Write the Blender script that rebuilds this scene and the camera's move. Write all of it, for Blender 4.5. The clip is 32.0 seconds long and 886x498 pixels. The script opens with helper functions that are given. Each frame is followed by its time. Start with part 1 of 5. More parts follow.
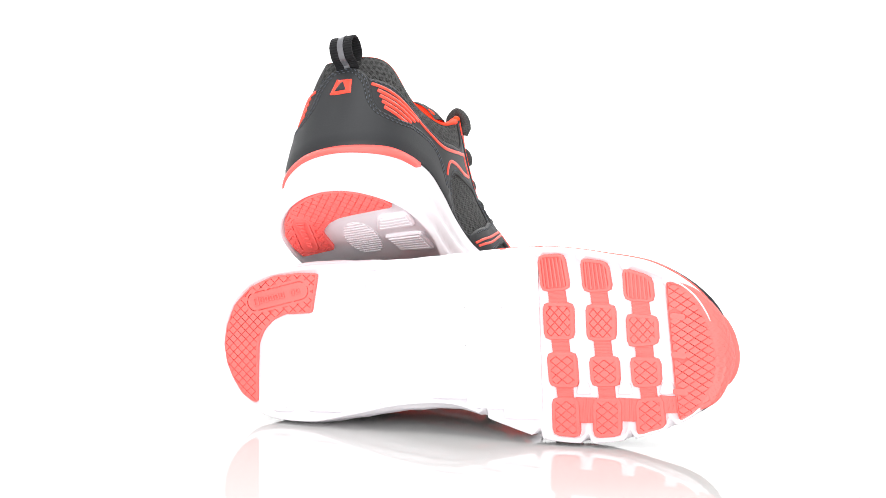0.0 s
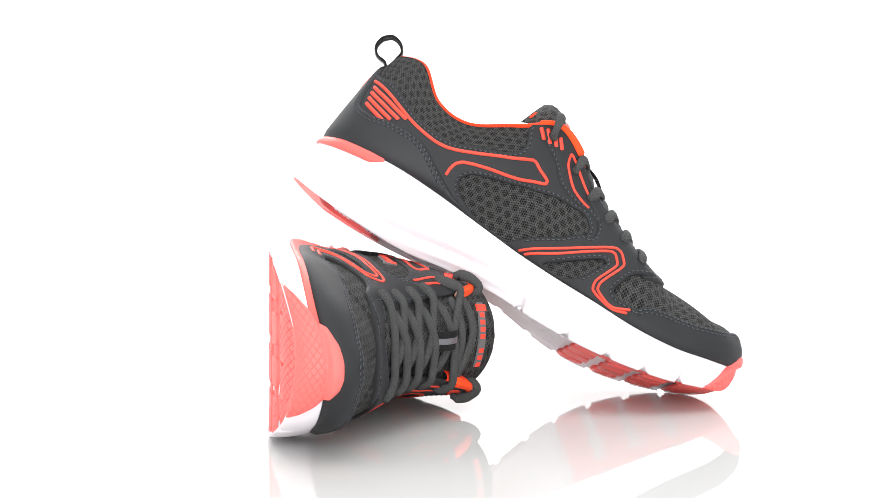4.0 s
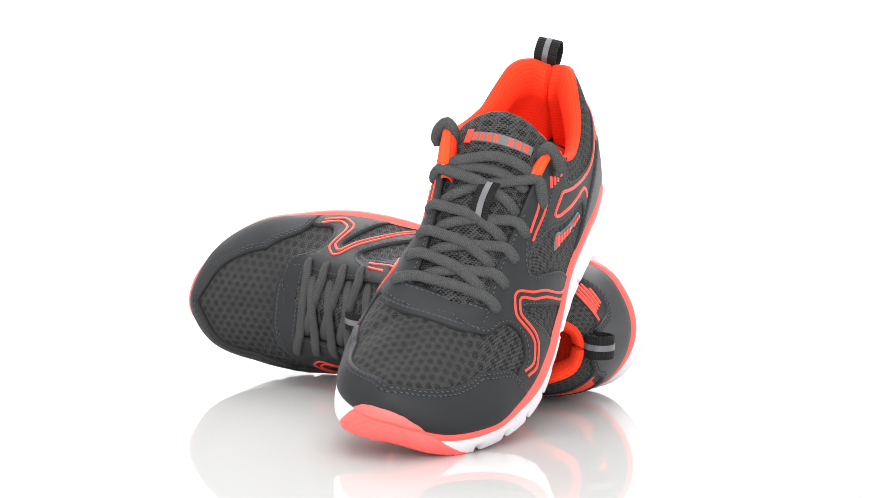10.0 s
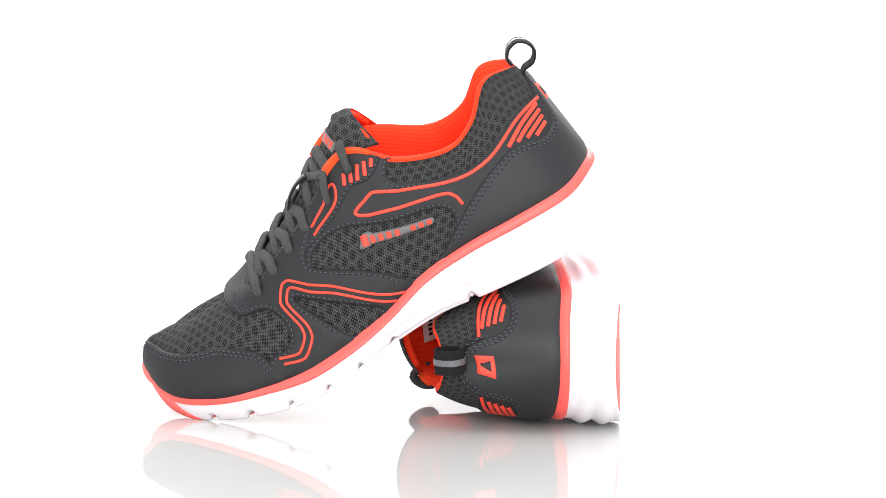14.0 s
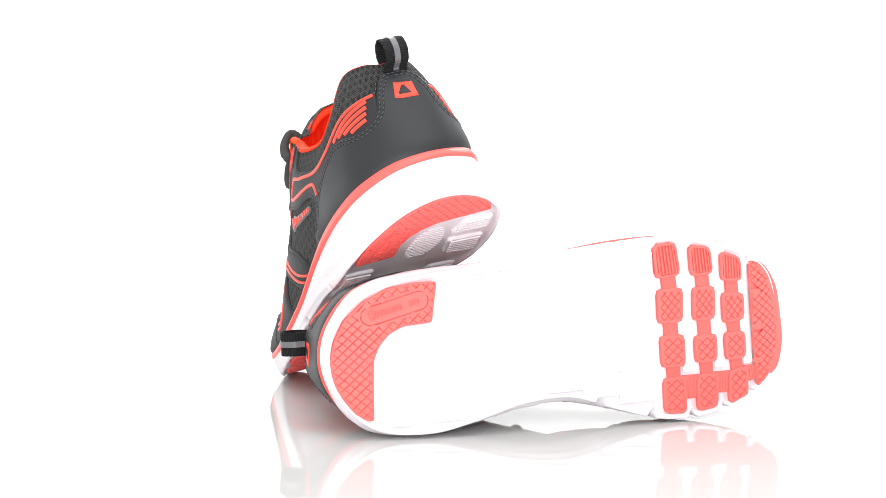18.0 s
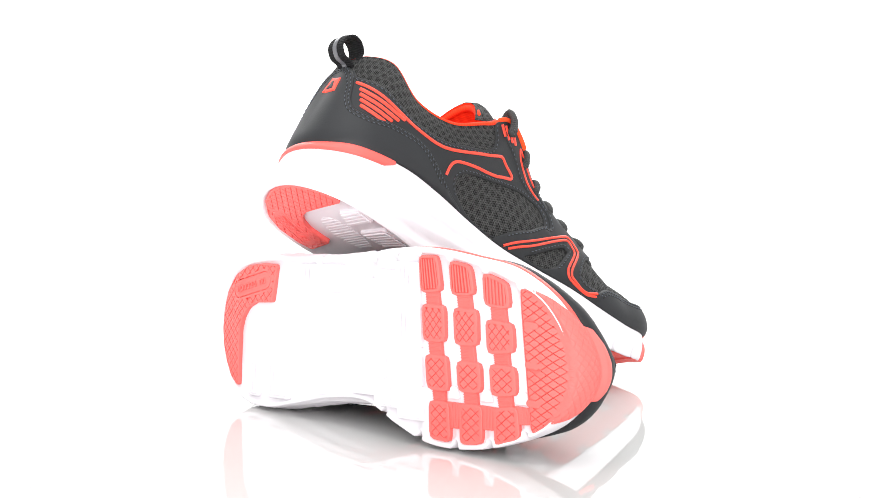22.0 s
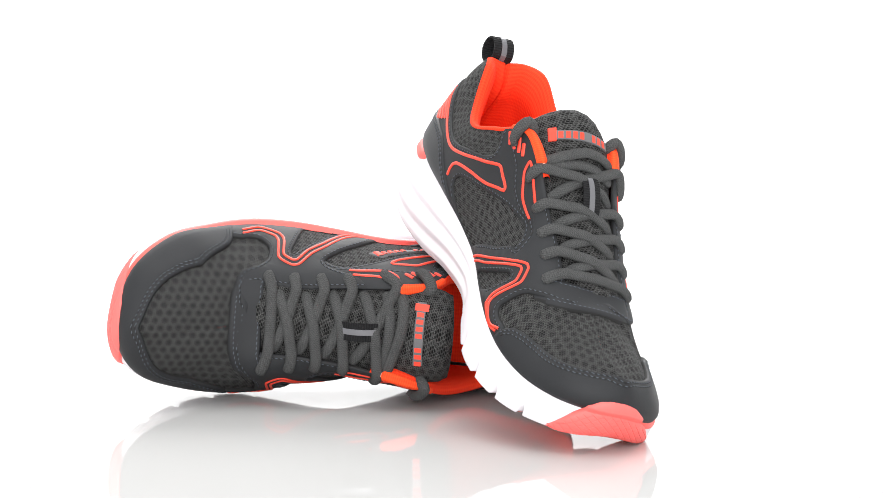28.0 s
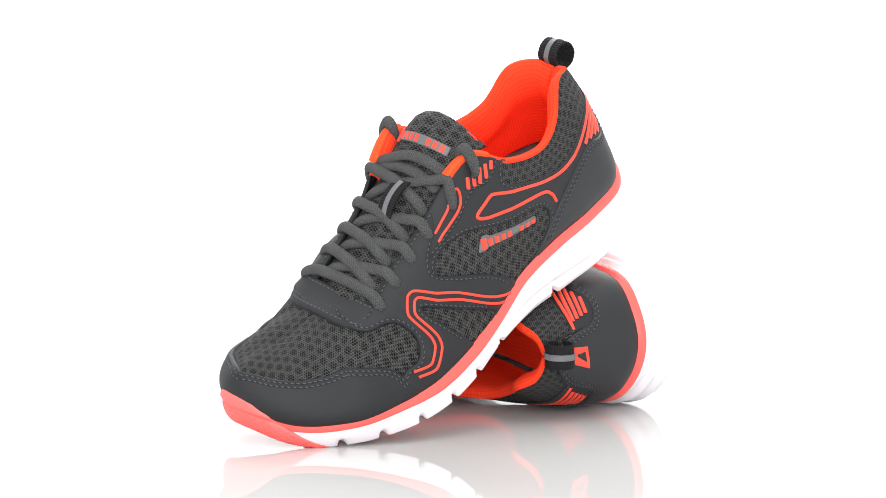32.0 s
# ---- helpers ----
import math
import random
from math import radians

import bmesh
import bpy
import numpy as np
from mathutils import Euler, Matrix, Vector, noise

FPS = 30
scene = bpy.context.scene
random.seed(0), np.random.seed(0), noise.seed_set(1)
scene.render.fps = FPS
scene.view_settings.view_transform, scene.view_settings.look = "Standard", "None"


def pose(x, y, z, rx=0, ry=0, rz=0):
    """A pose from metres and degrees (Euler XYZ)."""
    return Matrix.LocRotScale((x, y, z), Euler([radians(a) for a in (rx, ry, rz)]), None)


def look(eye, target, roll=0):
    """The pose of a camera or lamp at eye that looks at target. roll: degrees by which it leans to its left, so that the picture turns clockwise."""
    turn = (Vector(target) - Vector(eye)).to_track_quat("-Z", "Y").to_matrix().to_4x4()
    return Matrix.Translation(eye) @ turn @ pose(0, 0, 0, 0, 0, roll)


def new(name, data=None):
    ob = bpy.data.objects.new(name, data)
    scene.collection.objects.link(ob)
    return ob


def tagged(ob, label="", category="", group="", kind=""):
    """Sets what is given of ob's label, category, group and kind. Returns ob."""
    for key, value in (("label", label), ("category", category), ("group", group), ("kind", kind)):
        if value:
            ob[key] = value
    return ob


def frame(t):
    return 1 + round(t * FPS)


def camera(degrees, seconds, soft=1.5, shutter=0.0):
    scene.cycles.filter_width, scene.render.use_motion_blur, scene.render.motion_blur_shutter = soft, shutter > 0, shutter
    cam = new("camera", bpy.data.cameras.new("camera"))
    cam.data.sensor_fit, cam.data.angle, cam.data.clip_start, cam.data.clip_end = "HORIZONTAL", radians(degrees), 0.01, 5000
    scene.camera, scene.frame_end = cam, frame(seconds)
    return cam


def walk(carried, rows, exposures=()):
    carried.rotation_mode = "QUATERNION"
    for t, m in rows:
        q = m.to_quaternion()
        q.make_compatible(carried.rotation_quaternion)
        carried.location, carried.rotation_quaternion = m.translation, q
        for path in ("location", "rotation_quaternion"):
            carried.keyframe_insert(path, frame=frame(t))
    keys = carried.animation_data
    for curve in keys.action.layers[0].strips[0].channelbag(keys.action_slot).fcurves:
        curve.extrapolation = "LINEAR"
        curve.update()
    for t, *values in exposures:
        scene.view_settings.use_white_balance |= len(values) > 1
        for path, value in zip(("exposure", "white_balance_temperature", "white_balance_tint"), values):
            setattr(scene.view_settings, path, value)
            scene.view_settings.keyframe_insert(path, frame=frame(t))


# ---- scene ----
from mathutils import geometry

SECONDS = 32.0
cam = camera(22.914, SECONDS, soft=0.45)
EYE, AIM, ROLL = Vector((0.0, -1.27, 0.2207)), Vector((-0.00254, -0.00000, 0.09212)), 0.682
walk(cam, [(0.0, look(EYE, AIM, ROLL)), (SECONDS, look(EYE, AIM, ROLL))], exposures=[(0.0, 0.0), (SECONDS, 0.0)])
TURN_RATE = -17.673  # degrees a second of the turntable

# poses of the two shoes at the start, toe along +x, sole at z = 0
LEFT_POSE = Matrix(((0.370069, -0.929000, -0.002937, -0.068925),
                    (0.808115, 0.320352, 0.494291, -0.080027),
                    (-0.458256, -0.185295, 0.869291, 0.118310),
                    (0, 0, 0, 1)))
RIGHT_POSE = Matrix(((0.946420, 0.031798, 0.321373, -0.128860),
                     (-0.319075, -0.061444, 0.945735, -0.059755),
                     (0.049819, -0.997604, -0.048006, 0.043200),
                     (0, 0, 0, 1)))

# ---- light: a white photo studio ----
world = bpy.data.worlds.new("studio")
scene.world = world
world.use_nodes = True
world.node_tree.nodes["Background"].inputs["Color"].default_value = (1.0, 1.0, 1.0, 1)
world.node_tree.nodes["Background"].inputs["Strength"].default_value = 1.15


def softbox(name, eye, target, width, height, watts):
    data = bpy.data.lights.new(name, "AREA")
    data.shape, data.size, data.size_y, data.energy = "RECTANGLE", width, height, watts
    ob = new(name, data)
    ob.matrix_world = look(eye, target)
    return ob


softbox("softbox_top", (0.0, -0.1, 1.6), (0, 0, 0.05), 1.4, 1.4, 14.0)
softbox("softbox_front", (0.0, -2.3, 0.66), (0, 0, 0.08), 1.8, 1.25, 38.0)
softbox("softbox_rear", (0.0, 1.45, 1.25), (0, 0, 0.0), 2.0, 0.8, 34.0)

# ---- the shape of a shoe: heel at the origin, toe along +x, outer side +y; millimetres ----
# control rings run from the back of the heel along the outer side to the toe and back along the inner side
SOLE_EDGE = [(-2.3, 0, 13.4), (4.2, 21.3, 11), (22.5, 36.8, 6.8), (52, 43, 5.3), (85, 44, 6), (115, 45, 8), (145, 48, 5.5), (170, 52, 0.8),
             (195, 53, -1.8), (221, 49.5, -0.2), (249, 40.5, 5.6), (271, 26, 13.2), (281.7, -3, 22.2), (279.3, -22, 19.5), (268, -36.5, 15.2),
             (246, -46.5, 8.8), (220, -51, 4.8), (193, -50, 3), (166, -42, 4), (138, -32.5, 6.8), (108, -33, 6), (80, -38.5, 3.2),
             (52, -43, 4.4), (22.5, -38.7, 8), (3.4, -20.8, 12.2)]
FEATHER = [(3.9, 0, 41.3), (9.6, 18.4, 40.6), (25.2, 34.5, 37.6), (54.5, 40.2, 36.7), (85, 41, 35.5), (115, 42, 30.5), (145, 46, 20), (170, 49, 15),
           (195, 50, 13), (220, 48, 15), (248, 43, 20), (272.5, 24.7, 27), (283.2, -3, 36), (279.3, -21.5, 35), (266.5, -35.5, 32),
           (245, -43.5, 28), (219, -47.5, 27), (192, -46.5, 29), (165, -41.5, 31), (138, -36, 34), (110, -36, 38), (80, -39, 42),
           (51.5, -40.2, 44.2), (22.4, -33.4, 43.6), (8.6, -18.4, 42.1)]
TOP_LINE = [(19, -1.5, 104), (23, 11, 107), (38, 18.5, 108), (53, 26.5, 93), (71, 30.5, 86), (98, 33, 94), (122, 28, 109), (150, 23, 96),
            (180, 17, 82), (206, 13, 69), (212, -2, 65), (234, -2.5, 54), (264, -4, 55.5), (249, -3, 54), (229, -2.3, 56),
            (212, -2, 65), (206, -17, 69), (184, -18.5, 80.5), (158, -21.5, 94), (128, -29, 111.5), (104, -36.5, 100), (78, -37, 87),
            (56, -29.5, 91), (38, -22.5, 107.5), (23, -14.5, 107)]
DOME = [0.1, 0.1, 0.15, 0.2, 0.25, 0.3, 0.35, 0.45, 0.55, 0.55, 0.62, 1.08, 1.28, 1.28, 1.08, 0.76, 0.6, 0.42, 0.2, 0.16, 0.22, 0.25, 0.2, 0.15, 0.1]
BULGE = [-1.0, -0.6, 0.4, 1.2, 1.6, 1.6, -1.5, -4, -5.5, -3, -0.5, 0, 0, 0, 0, -0.8, -1.5, -1.5, -1.0, 0.5, 2.0, 2.2, 1.6, 1.4, 1]
RINGS = len(SOLE_EDGE)


def ring(table, s):
    """A closed smooth curve through the rows of a table, at s in rows."""
    p = np.asarray(table, float)
    p = p.reshape(len(p), -1)
    s = np.asarray(s, float)
    i = np.floor(s).astype(int)
    u = (s - i)[..., None]
    a, b, c, d = (p[(i + k) % len(p)] for k in (-1, 0, 1, 2))
    return 0.5 * (2 * b + (c - a) * u + (2 * a - 5 * b + 4 * c - d) * u**2 + (3 * b - a - 3 * c + d) * u**3)


def outward(table, s):
    t = ring(table, s + 0.02)[..., :2] - ring(table, s - 0.02)[..., :2]
    t /= np.linalg.norm(t, axis=-1, keepdims=True) + 1e-9
    return np.stack([-t[..., 1], t[..., 0], 0 * t[..., 0]], -1) * [1, 1, 1] * 1.0


RIDGE_X = [206, 212, 234, 264, 249, 229, 212, 206]  # along the middle of the vamp, for rows 9 to 16


def crest(s):
    """The upper edge of the skin: collar, throat, and the ridge where both sides of the vamp meet."""
    p = ring(TOP_LINE, s)
    a = np.asarray(s, float) % RINGS
    x = np.interp(a, np.arange(9, 17), RIDGE_X)
    z = 55.6 + 7.0 * np.clip((249 - x) / 37, 0, None) ** 1.3
    z = z - 1.0 * np.exp(-(((x - 247) / 12.0) ** 2))
    ridge = np.stack([x, -2 - 0.15 * (x - 212), z], -1)
    f = np.clip(np.minimum(a - 9.7, 15.3 - a) / 0.3, 0, 1)[..., None]
    f = f * f * (3 - 2 * f)
    return p * (1 - f) + ridge * f


def last(s, v):
    """The rounded body under the skin, v from the sole's edge (0) to the collar or the ridge (1)."""
    s, v = np.broadcast_arrays(np.asarray(s, float), np.asarray(v, float))
    foot, top, k, swell = ring(FEATHER, s), crest(s), ring(DOME, s), ring(BULGE, s)
    a = (s % RINGS)[..., None]
    flat = np.clip((a - 7.5) / 1.2, 0, 1) * np.clip((11.8 - a) / 1.2, 0, 1)  # the outer side of the vamp slopes more
    padded = 2.4 * np.clip(1 - (np.minimum(a, RINGS - a) - 3.8) / 1.2, 0, 1) * np.clip(np.minimum(a, RINGS - a) / 0.8, 0, 1)  # the padded collar rolls in at its top
    roll = outward(FEATHER, s) * padded
    v = v[..., None]
    top = top + roll
    arc = np.clip(v, 0, 1) * np.pi / 2
    across = (1 - k) * np.clip(v, 0, None) ** 1.1 + k * (1 - np.cos(arc)).clip(0) ** (1 - 0.22 * flat)
    up = (1 - k) * v + k * np.sin(arc) ** (0.88 + 0.12 * flat)
    p = foot + (top - foot) * np.concatenate([across, across, up], -1)
    p = p - roll * np.clip((v - 0.7) / 0.3, 0, None) ** 2
    return p + outward(FEATHER, s) * swell * np.sin(np.pi * np.clip(v, 0, 1)).clip(0) ** 0.8


def throat_cut(s):
    """How far up the body the skin reaches beside the throat."""
    return np.interp(np.asarray(s, float) % RINGS, [6.8, 7.2, 7.5, 8, 8.5, 8.85, 9.1, 9.4, 9.6, 9.8, 10, 15, 15.2, 15.6, 16, 16.3],
                     [1, 0.95, 0.91, 0.86, 0.81, 0.775, 0.77, 0.81, 0.85, 0.91, 1, 1, 0.93, 0.92, 0.98, 1])


def upper(s, v):
    """The outer skin of the shoe: s runs round it, v from the sole's edge (0) to the collar, throat or ridge (1)."""
    s, v = np.broadcast_arrays(np.asarray(s, float), np.asarray(v, float))
    p = last(s, v * throat_cut(s))
    level = np.interp(s % RINGS, [6.5, 7.3, 9.3, 9.7, 10.0, 10.5, 11.0, 14.0, 14.4, 15.0, 15.3, 15.7, 17.6, 18.4], [0, 1, 1, 0.75, 0.45, 0.15, 0, 0, 0.15, 0.45, 0.75, 1, 1, 0])  # the lacing edges lie flat
    p[..., 2] -= 4.6 * level * np.clip((v - 0.68) / 0.32, 0, 1) ** 1.5
    return p


def top_line(s):
    return upper(s, np.ones(np.shape(s)))


def upper_normal(s, v):
    s, v = np.broadcast_arrays(np.asarray(s, float), np.asarray(v, float))
    e = 0.01
    vv = np.clip(v, 0.0, 0.985)
    n = np.cross(upper(s + e, vv) - upper(s - e, vv), upper(s, vv + e) - upper(s, vv - e))
    a = s % RINGS
    n[..., 1] *= np.where((a > 9.9) & (a < 15.1), np.clip((1 - v) / 0.12, 0, 1), 1)  # level across the ridge
    n /= np.linalg.norm(n, axis=-1, keepdims=True) + 1e-12
    return -n


def wall(s, w, proud=0.0):
    """The side of the sole: w from the tread's edge (0) to the upper (1)."""
    s, w = np.broadcast_arrays(np.asarray(s, float), np.asarray(w, float))
    a, b = ring(SOLE_EDGE, s), ring(FEATHER, s)
    w = w[..., None]
    p = a + (b - a) * w
    return p + outward(SOLE_EDGE, s) * (1.2 * np.sin(np.pi * np.clip(w, 0, 1)).clip(0) ** 0.7 + proud)

# ---- materials ----
class Nodes:
    """A small helper to wire a material."""

    def __init__(self, name, colour=(0.5, 0.5, 0.5), rough=0.6):
        self.mat = bpy.data.materials.new(name)
        self.mat.use_nodes = True
        self.tree = self.mat.node_tree
        self.bsdf = self.tree.nodes["Principled BSDF"]
        self.bsdf.inputs["Base Color"].default_value = (*colour, 1)
        self.bsdf.inputs["Roughness"].default_value = rough

    def add(self, kind, **inputs):
        n = self.tree.nodes.new(kind)
        for k, v in inputs.items():
            self.put(n, k.replace("_", " "), v)
        return n

    def put(self, node, socket, v):
        if isinstance(v, bpy.types.NodeSocket):
            self.tree.links.new(v, node.inputs[socket])
        else:
            node.inputs[socket].default_value = v

    def math(self, op, a, b=0.0, clamp=False):
        n = self.tree.nodes.new("ShaderNodeMath")
        n.operation, n.use_clamp = op, clamp
        for k, v in ((0, a), (1, b)):
            self.put(n, k, v)
        return n.outputs[0]

    def mix(self, f, a, b):
        n = self.tree.nodes.new("ShaderNodeMix")
        n.data_type = "RGBA"
        for k, v in ((0, f), (6, a), (7, b)):
            self.put(n, k, (*v, 1) if isinstance(v, tuple) and len(v) == 3 else v)
        return n.outputs[2]

    def noise(self, coord, scale, detail=2.0):
        n = self.add("ShaderNodeTexNoise", Scale=scale, Detail=detail)
        self.tree.links.new(coord, n.inputs["Vector"])
        return n.outputs[0]

    def coords(self, what="Object"):
        return self.tree.nodes.new("ShaderNodeTexCoord").outputs[what]

    def bump(self, height, depth, strength=1.0):
        n = self.add("ShaderNodeBump", Height=height, Distance=depth, Strength=strength)
        self.put(self.bsdf, "Normal", n.outputs[0])

    def colour(self, v):
        self.put(self.bsdf, "Base Color", v)

    def rough(self, v):
        self.put(self.bsdf, "Roughness", v)


def split(m, coord):
    n = m.tree.nodes.new("ShaderNodeSeparateXYZ")
    m.tree.links.new(coord, n.inputs[0])
    return n.outputs[0], n.outputs[1]


def wave(m, x, y, a, b, shift=0.0):
    """cos(a x + b y + shift)"""
    return m.math("COSINE", m.math("ADD", m.math("ADD", m.math("MULTIPLY", x, a), m.math("MULTIPLY", y, b)), shift))


def mesh_fabric(name, yarn, hole):
    """Open air-mesh: small holes gathered in slanting diamonds, the shade inside them put in as near-black colour.
    Coordinates in millimetres.
    """
    m = Nodes(name, yarn, 0.8)
    x, y = split(m, m.coords("UV"))
    def lattice(pitch, turn=0.2):
        k = 2 * math.pi / (pitch * 0.866)
        waves = [wave(m, x, y, k * math.cos(a), k * math.sin(a)) for a in (turn, turn + math.pi / 3, turn + 2 * math.pi / 3)]
        return m.math("ADD", m.math("ADD", waves[0], waves[1]), waves[2])

    big = lattice(5.5, 0.5)
    tiny = lattice(1.34)
    fleck = m.noise(m.coords("UV"), 2.6, 2.0)
    broad = m.noise(m.coords("UV"), 0.35, 2.0)
    cluster = m.math("MULTIPLY", m.math("ADD", m.math("ADD", big, 0.3), m.math("MULTIPLY", m.math("SUBTRACT", broad, 0.5), 1.2)), 1.3, True)
    open_ = m.math("ADD", m.math("MULTIPLY", cluster, 0.75), -0.25)
    hole_ = m.math("MULTIPLY", m.math("ADD", m.math("ADD", tiny, open_), m.math("MULTIPLY", m.math("SUBTRACT", fleck, 0.5), 1.4)), 2.4, True)
    pit = m.math("MULTIPLY", hole_, m.math("ADD", m.math("MULTIPLY", cluster, 0.35), 0.65), True)
    # the pale flecks paint glints of threads catching the light
    yarns = m.mix(m.math("MULTIPLY", m.math("SUBTRACT", fleck, 0.36), 3.6, True), tuple(c * 0.4 for c in yarn), tuple(c * 3.9 for c in yarn))
    base = m.mix(m.math("MULTIPLY", cluster, 0.3), yarns, tuple(c * 0.6 for c in yarn))
    m.colour(m.mix(pit, base, hole))
    m.rough(0.85)
    m.bump(m.math("SUBTRACT", m.math("MULTIPLY", fleck, 0.5), m.math("ADD", pit, m.math("MULTIPLY", cluster, 0.45))), 0.0008, 0.9)
    m.bsdf.inputs["Specular IOR Level"].default_value = 0.25
    return m.mat


def soft_sheet(name, colour, rough, grain=900.0, depth=0.00006, spec=0.4, worn=0.12):
    m = Nodes(name, colour, rough)
    c = m.coords()
    fine, broad = m.noise(c, grain, 3.0), m.noise(c, 28.0, 3.0)
    lo, hi = tuple(v * (1 - worn) for v in colour), tuple(min(v * (1 + worn), 1) for v in colour)
    m.colour(m.mix(m.math("ADD", m.math("MULTIPLY", broad, 0.7), m.math("MULTIPLY", fine, 0.3)), lo, hi))
    m.rough(m.math("ADD", m.math("MULTIPLY", broad, 0.15), rough - 0.07))
    m.bump(fine, depth)
    m.bsdf.inputs["Specular IOR Level"].default_value = spec
    return m.mat


def knit_lining(name, colour, pitch=1.5):
    m = Nodes(name, colour, 0.85)
    x, y = split(m, m.coords("UV"))
    k = 2 * math.pi / pitch
    tiny = m.math("MULTIPLY", wave(m, x, y, k * 0.8, k * 0.5), wave(m, x, y, k * 0.8, -k * 0.5))
    fleck = m.noise(m.coords("UV"), 1.2, 2.0)
    deep = (colour[0] * 0.86, colour[1] * 0.5, colour[2] * 0.5)
    m.colour(m.mix(m.math("MULTIPLY", m.math("ADD", m.math("MULTIPLY", tiny, 0.5), fleck), 0.75, True), deep, colour))
    m.bump(m.math("ADD", tiny, fleck), 0.00018, 0.5)
    m.bsdf.inputs["Specular IOR Level"].default_value = 0.2
    return m.mat


def woven_cord(name, colour, pitch=1.9, ribs=False):
    """Braided cord or webbing: UV x along it, y across it, in millimetres."""
    m = Nodes(name, colour, 0.85)
    x, y = split(m, m.coords("UV"))
    k = 2 * math.pi / pitch
    if ribs:
        weave = wave(m, x, y, k, 0)
    else:  # small slanting stitches in rows, turned about from row to row
        weave = m.math("ADD", m.math("MULTIPLY", wave(m, x, y, k, k * 0.75), wave(m, x, y, k * 0.2, -k * 0.9)), m.math("MULTIPLY", wave(m, x, y, k * 1.9, -k * 1.3), 0.4))
    fleck = m.noise(m.coords("UV"), 1.5, 3.0)
    worn = m.noise(m.coords("UV"), 0.12, 2.0)
    f = m.math("ADD", m.math("ADD", m.math("MULTIPLY", weave, 0.17), fleck), m.math("MULTIPLY", m.math("SUBTRACT", worn, 0.5), 0.3), True)
    m.colour(m.mix(f, tuple(c * 0.3 for c in colour), tuple(c * 1.7 for c in colour)))
    m.bump(m.math("ADD", m.math("MULTIPLY", weave, 0.7), fleck), 0.00035, 0.7)
    m.bsdf.inputs["Specular IOR Level"].default_value = 0.2
    return m.mat


FABRIC = mesh_fabric("mesh_fabric", (0.0255, 0.0255, 0.0252), (0.0006, 0.0006, 0.0006))
OVERLAY = soft_sheet("synthetic_nubuck", (0.0114, 0.0124, 0.0145), 0.62)
COUNTER = soft_sheet("smooth_synthetic", (0.0132, 0.0142, 0.0165), 0.52)
STITCH = soft_sheet("stitch_thread", (0.066, 0.076, 0.095), 0.7)
ORANGE = knit_lining("orange_lining", (0.97, 0.066, 0.018), 2.6)
PIPING = knit_lining("orange_piping", (0.97, 0.105, 0.026), 2.0)
CORAL = soft_sheet("coral_rubber", (0.9, 0.105, 0.088), 0.42, 500.0, 0.00004, 0.45, 0.05)
TREAD = soft_sheet("coral_tread_rubber", (0.92, 0.142, 0.127), 0.5, 500.0, 0.00004, 0.4, 0.05)
PRINT = soft_sheet("coral_print", (0.83, 0.052, 0.025), 0.45, 700.0, 0.00003, 0.45, 0.05)
FOAM = soft_sheet("white_foam", (0.76, 0.73, 0.765), 0.5, 300.0, 0.00005, 0.4, 0.03)
LACE = woven_cord("lace_cord", (0.062, 0.063, 0.063), 1.35)
WEBBING = woven_cord("black_webbing", (0.011, 0.011, 0.012), 1.5, True)
REFLECT = soft_sheet("grey_reflective", (0.11, 0.11, 0.12), 0.35, 900.0, 0.00004, 0.6)
GREY_PRINT = soft_sheet("grey_print", (0.115, 0.115, 0.12), 0.4)
FRAY = soft_sheet("frayed_thread", (0.80, 0.42, 0.30), 0.9, 500.0, 0.0003, 0.2, 0.35)
LABEL = soft_sheet("white_label", (0.72, 0.71, 0.70), 0.8)
DARK = soft_sheet("dark_backing", (0.012, 0.012, 0.012), 0.8)


def acrylic(name):
    m = Nodes(name, (0.605, 0.603, 0.595), 0.03)
    c = m.coords()
    m.rough(m.math("ADD", m.math("MULTIPLY", m.noise(c, 9.0, 3.0), 0.03), 0.012))
    m.bsdf.inputs["IOR"].default_value = 1.49
    return m.mat


ACRYLIC = acrylic("white_acrylic")
PAPER = soft_sheet("white_paper", (0.88, 0.88, 0.88), 0.7, 200.0, 0.00004, 0.2, 0.01)

# ---- mesh tools ----
def part(name, bm, mat, parent=None, label="", smooth=True):
    """Links a bmesh in metres as one mesh object under a thing or a part."""
    me = bpy.data.meshes.new(name)
    bmesh.ops.recalc_face_normals(bm, faces=bm.faces) if smooth == "fix" else None
    bm.to_mesh(me)
    bm.free()
    me.polygons.foreach_set("use_smooth", [bool(smooth)] * len(me.polygons))
    for k in mat if isinstance(mat, tuple) else (mat,):
        me.materials.append(k)
    ob = new(name, me)
    ob.parent = parent
    return tagged(ob, label)


def sheet(points, closed_u=False, closed_v=False, bm=None, side=1, uv=None):
    """A grid of quads over an array of points in millimetres, rows u by columns v. side = -1 mirrors it for the other shoe."""
    bm = bm or bmesh.new()
    n, m = points.shape[:2]
    q = points * [1, side, 1] / 1000.0
    rows = [[bm.verts.new(q[i, j]) for j in range(m)] for i in range(n)]
    layer = bm.loops.layers.uv.verify() if uv is not None else None
    for i in range(n if closed_u else n - 1):
        for j in range(m if closed_v else m - 1):
            raw = [(i, j), (i + 1, j), (i + 1, j + 1), (i, j + 1)]
            raw = raw if side < 0 else raw[::-1]
            f = bm.faces.new([rows[a % n][b % m] for a, b in raw])
            if uv is not None:
                for loop, (a, b) in zip(f.loops, raw):
                    loop[layer].uv = uv[min(a, len(uv) - 1), min(b, uv.shape[1] - 1)]
    return bm, rows


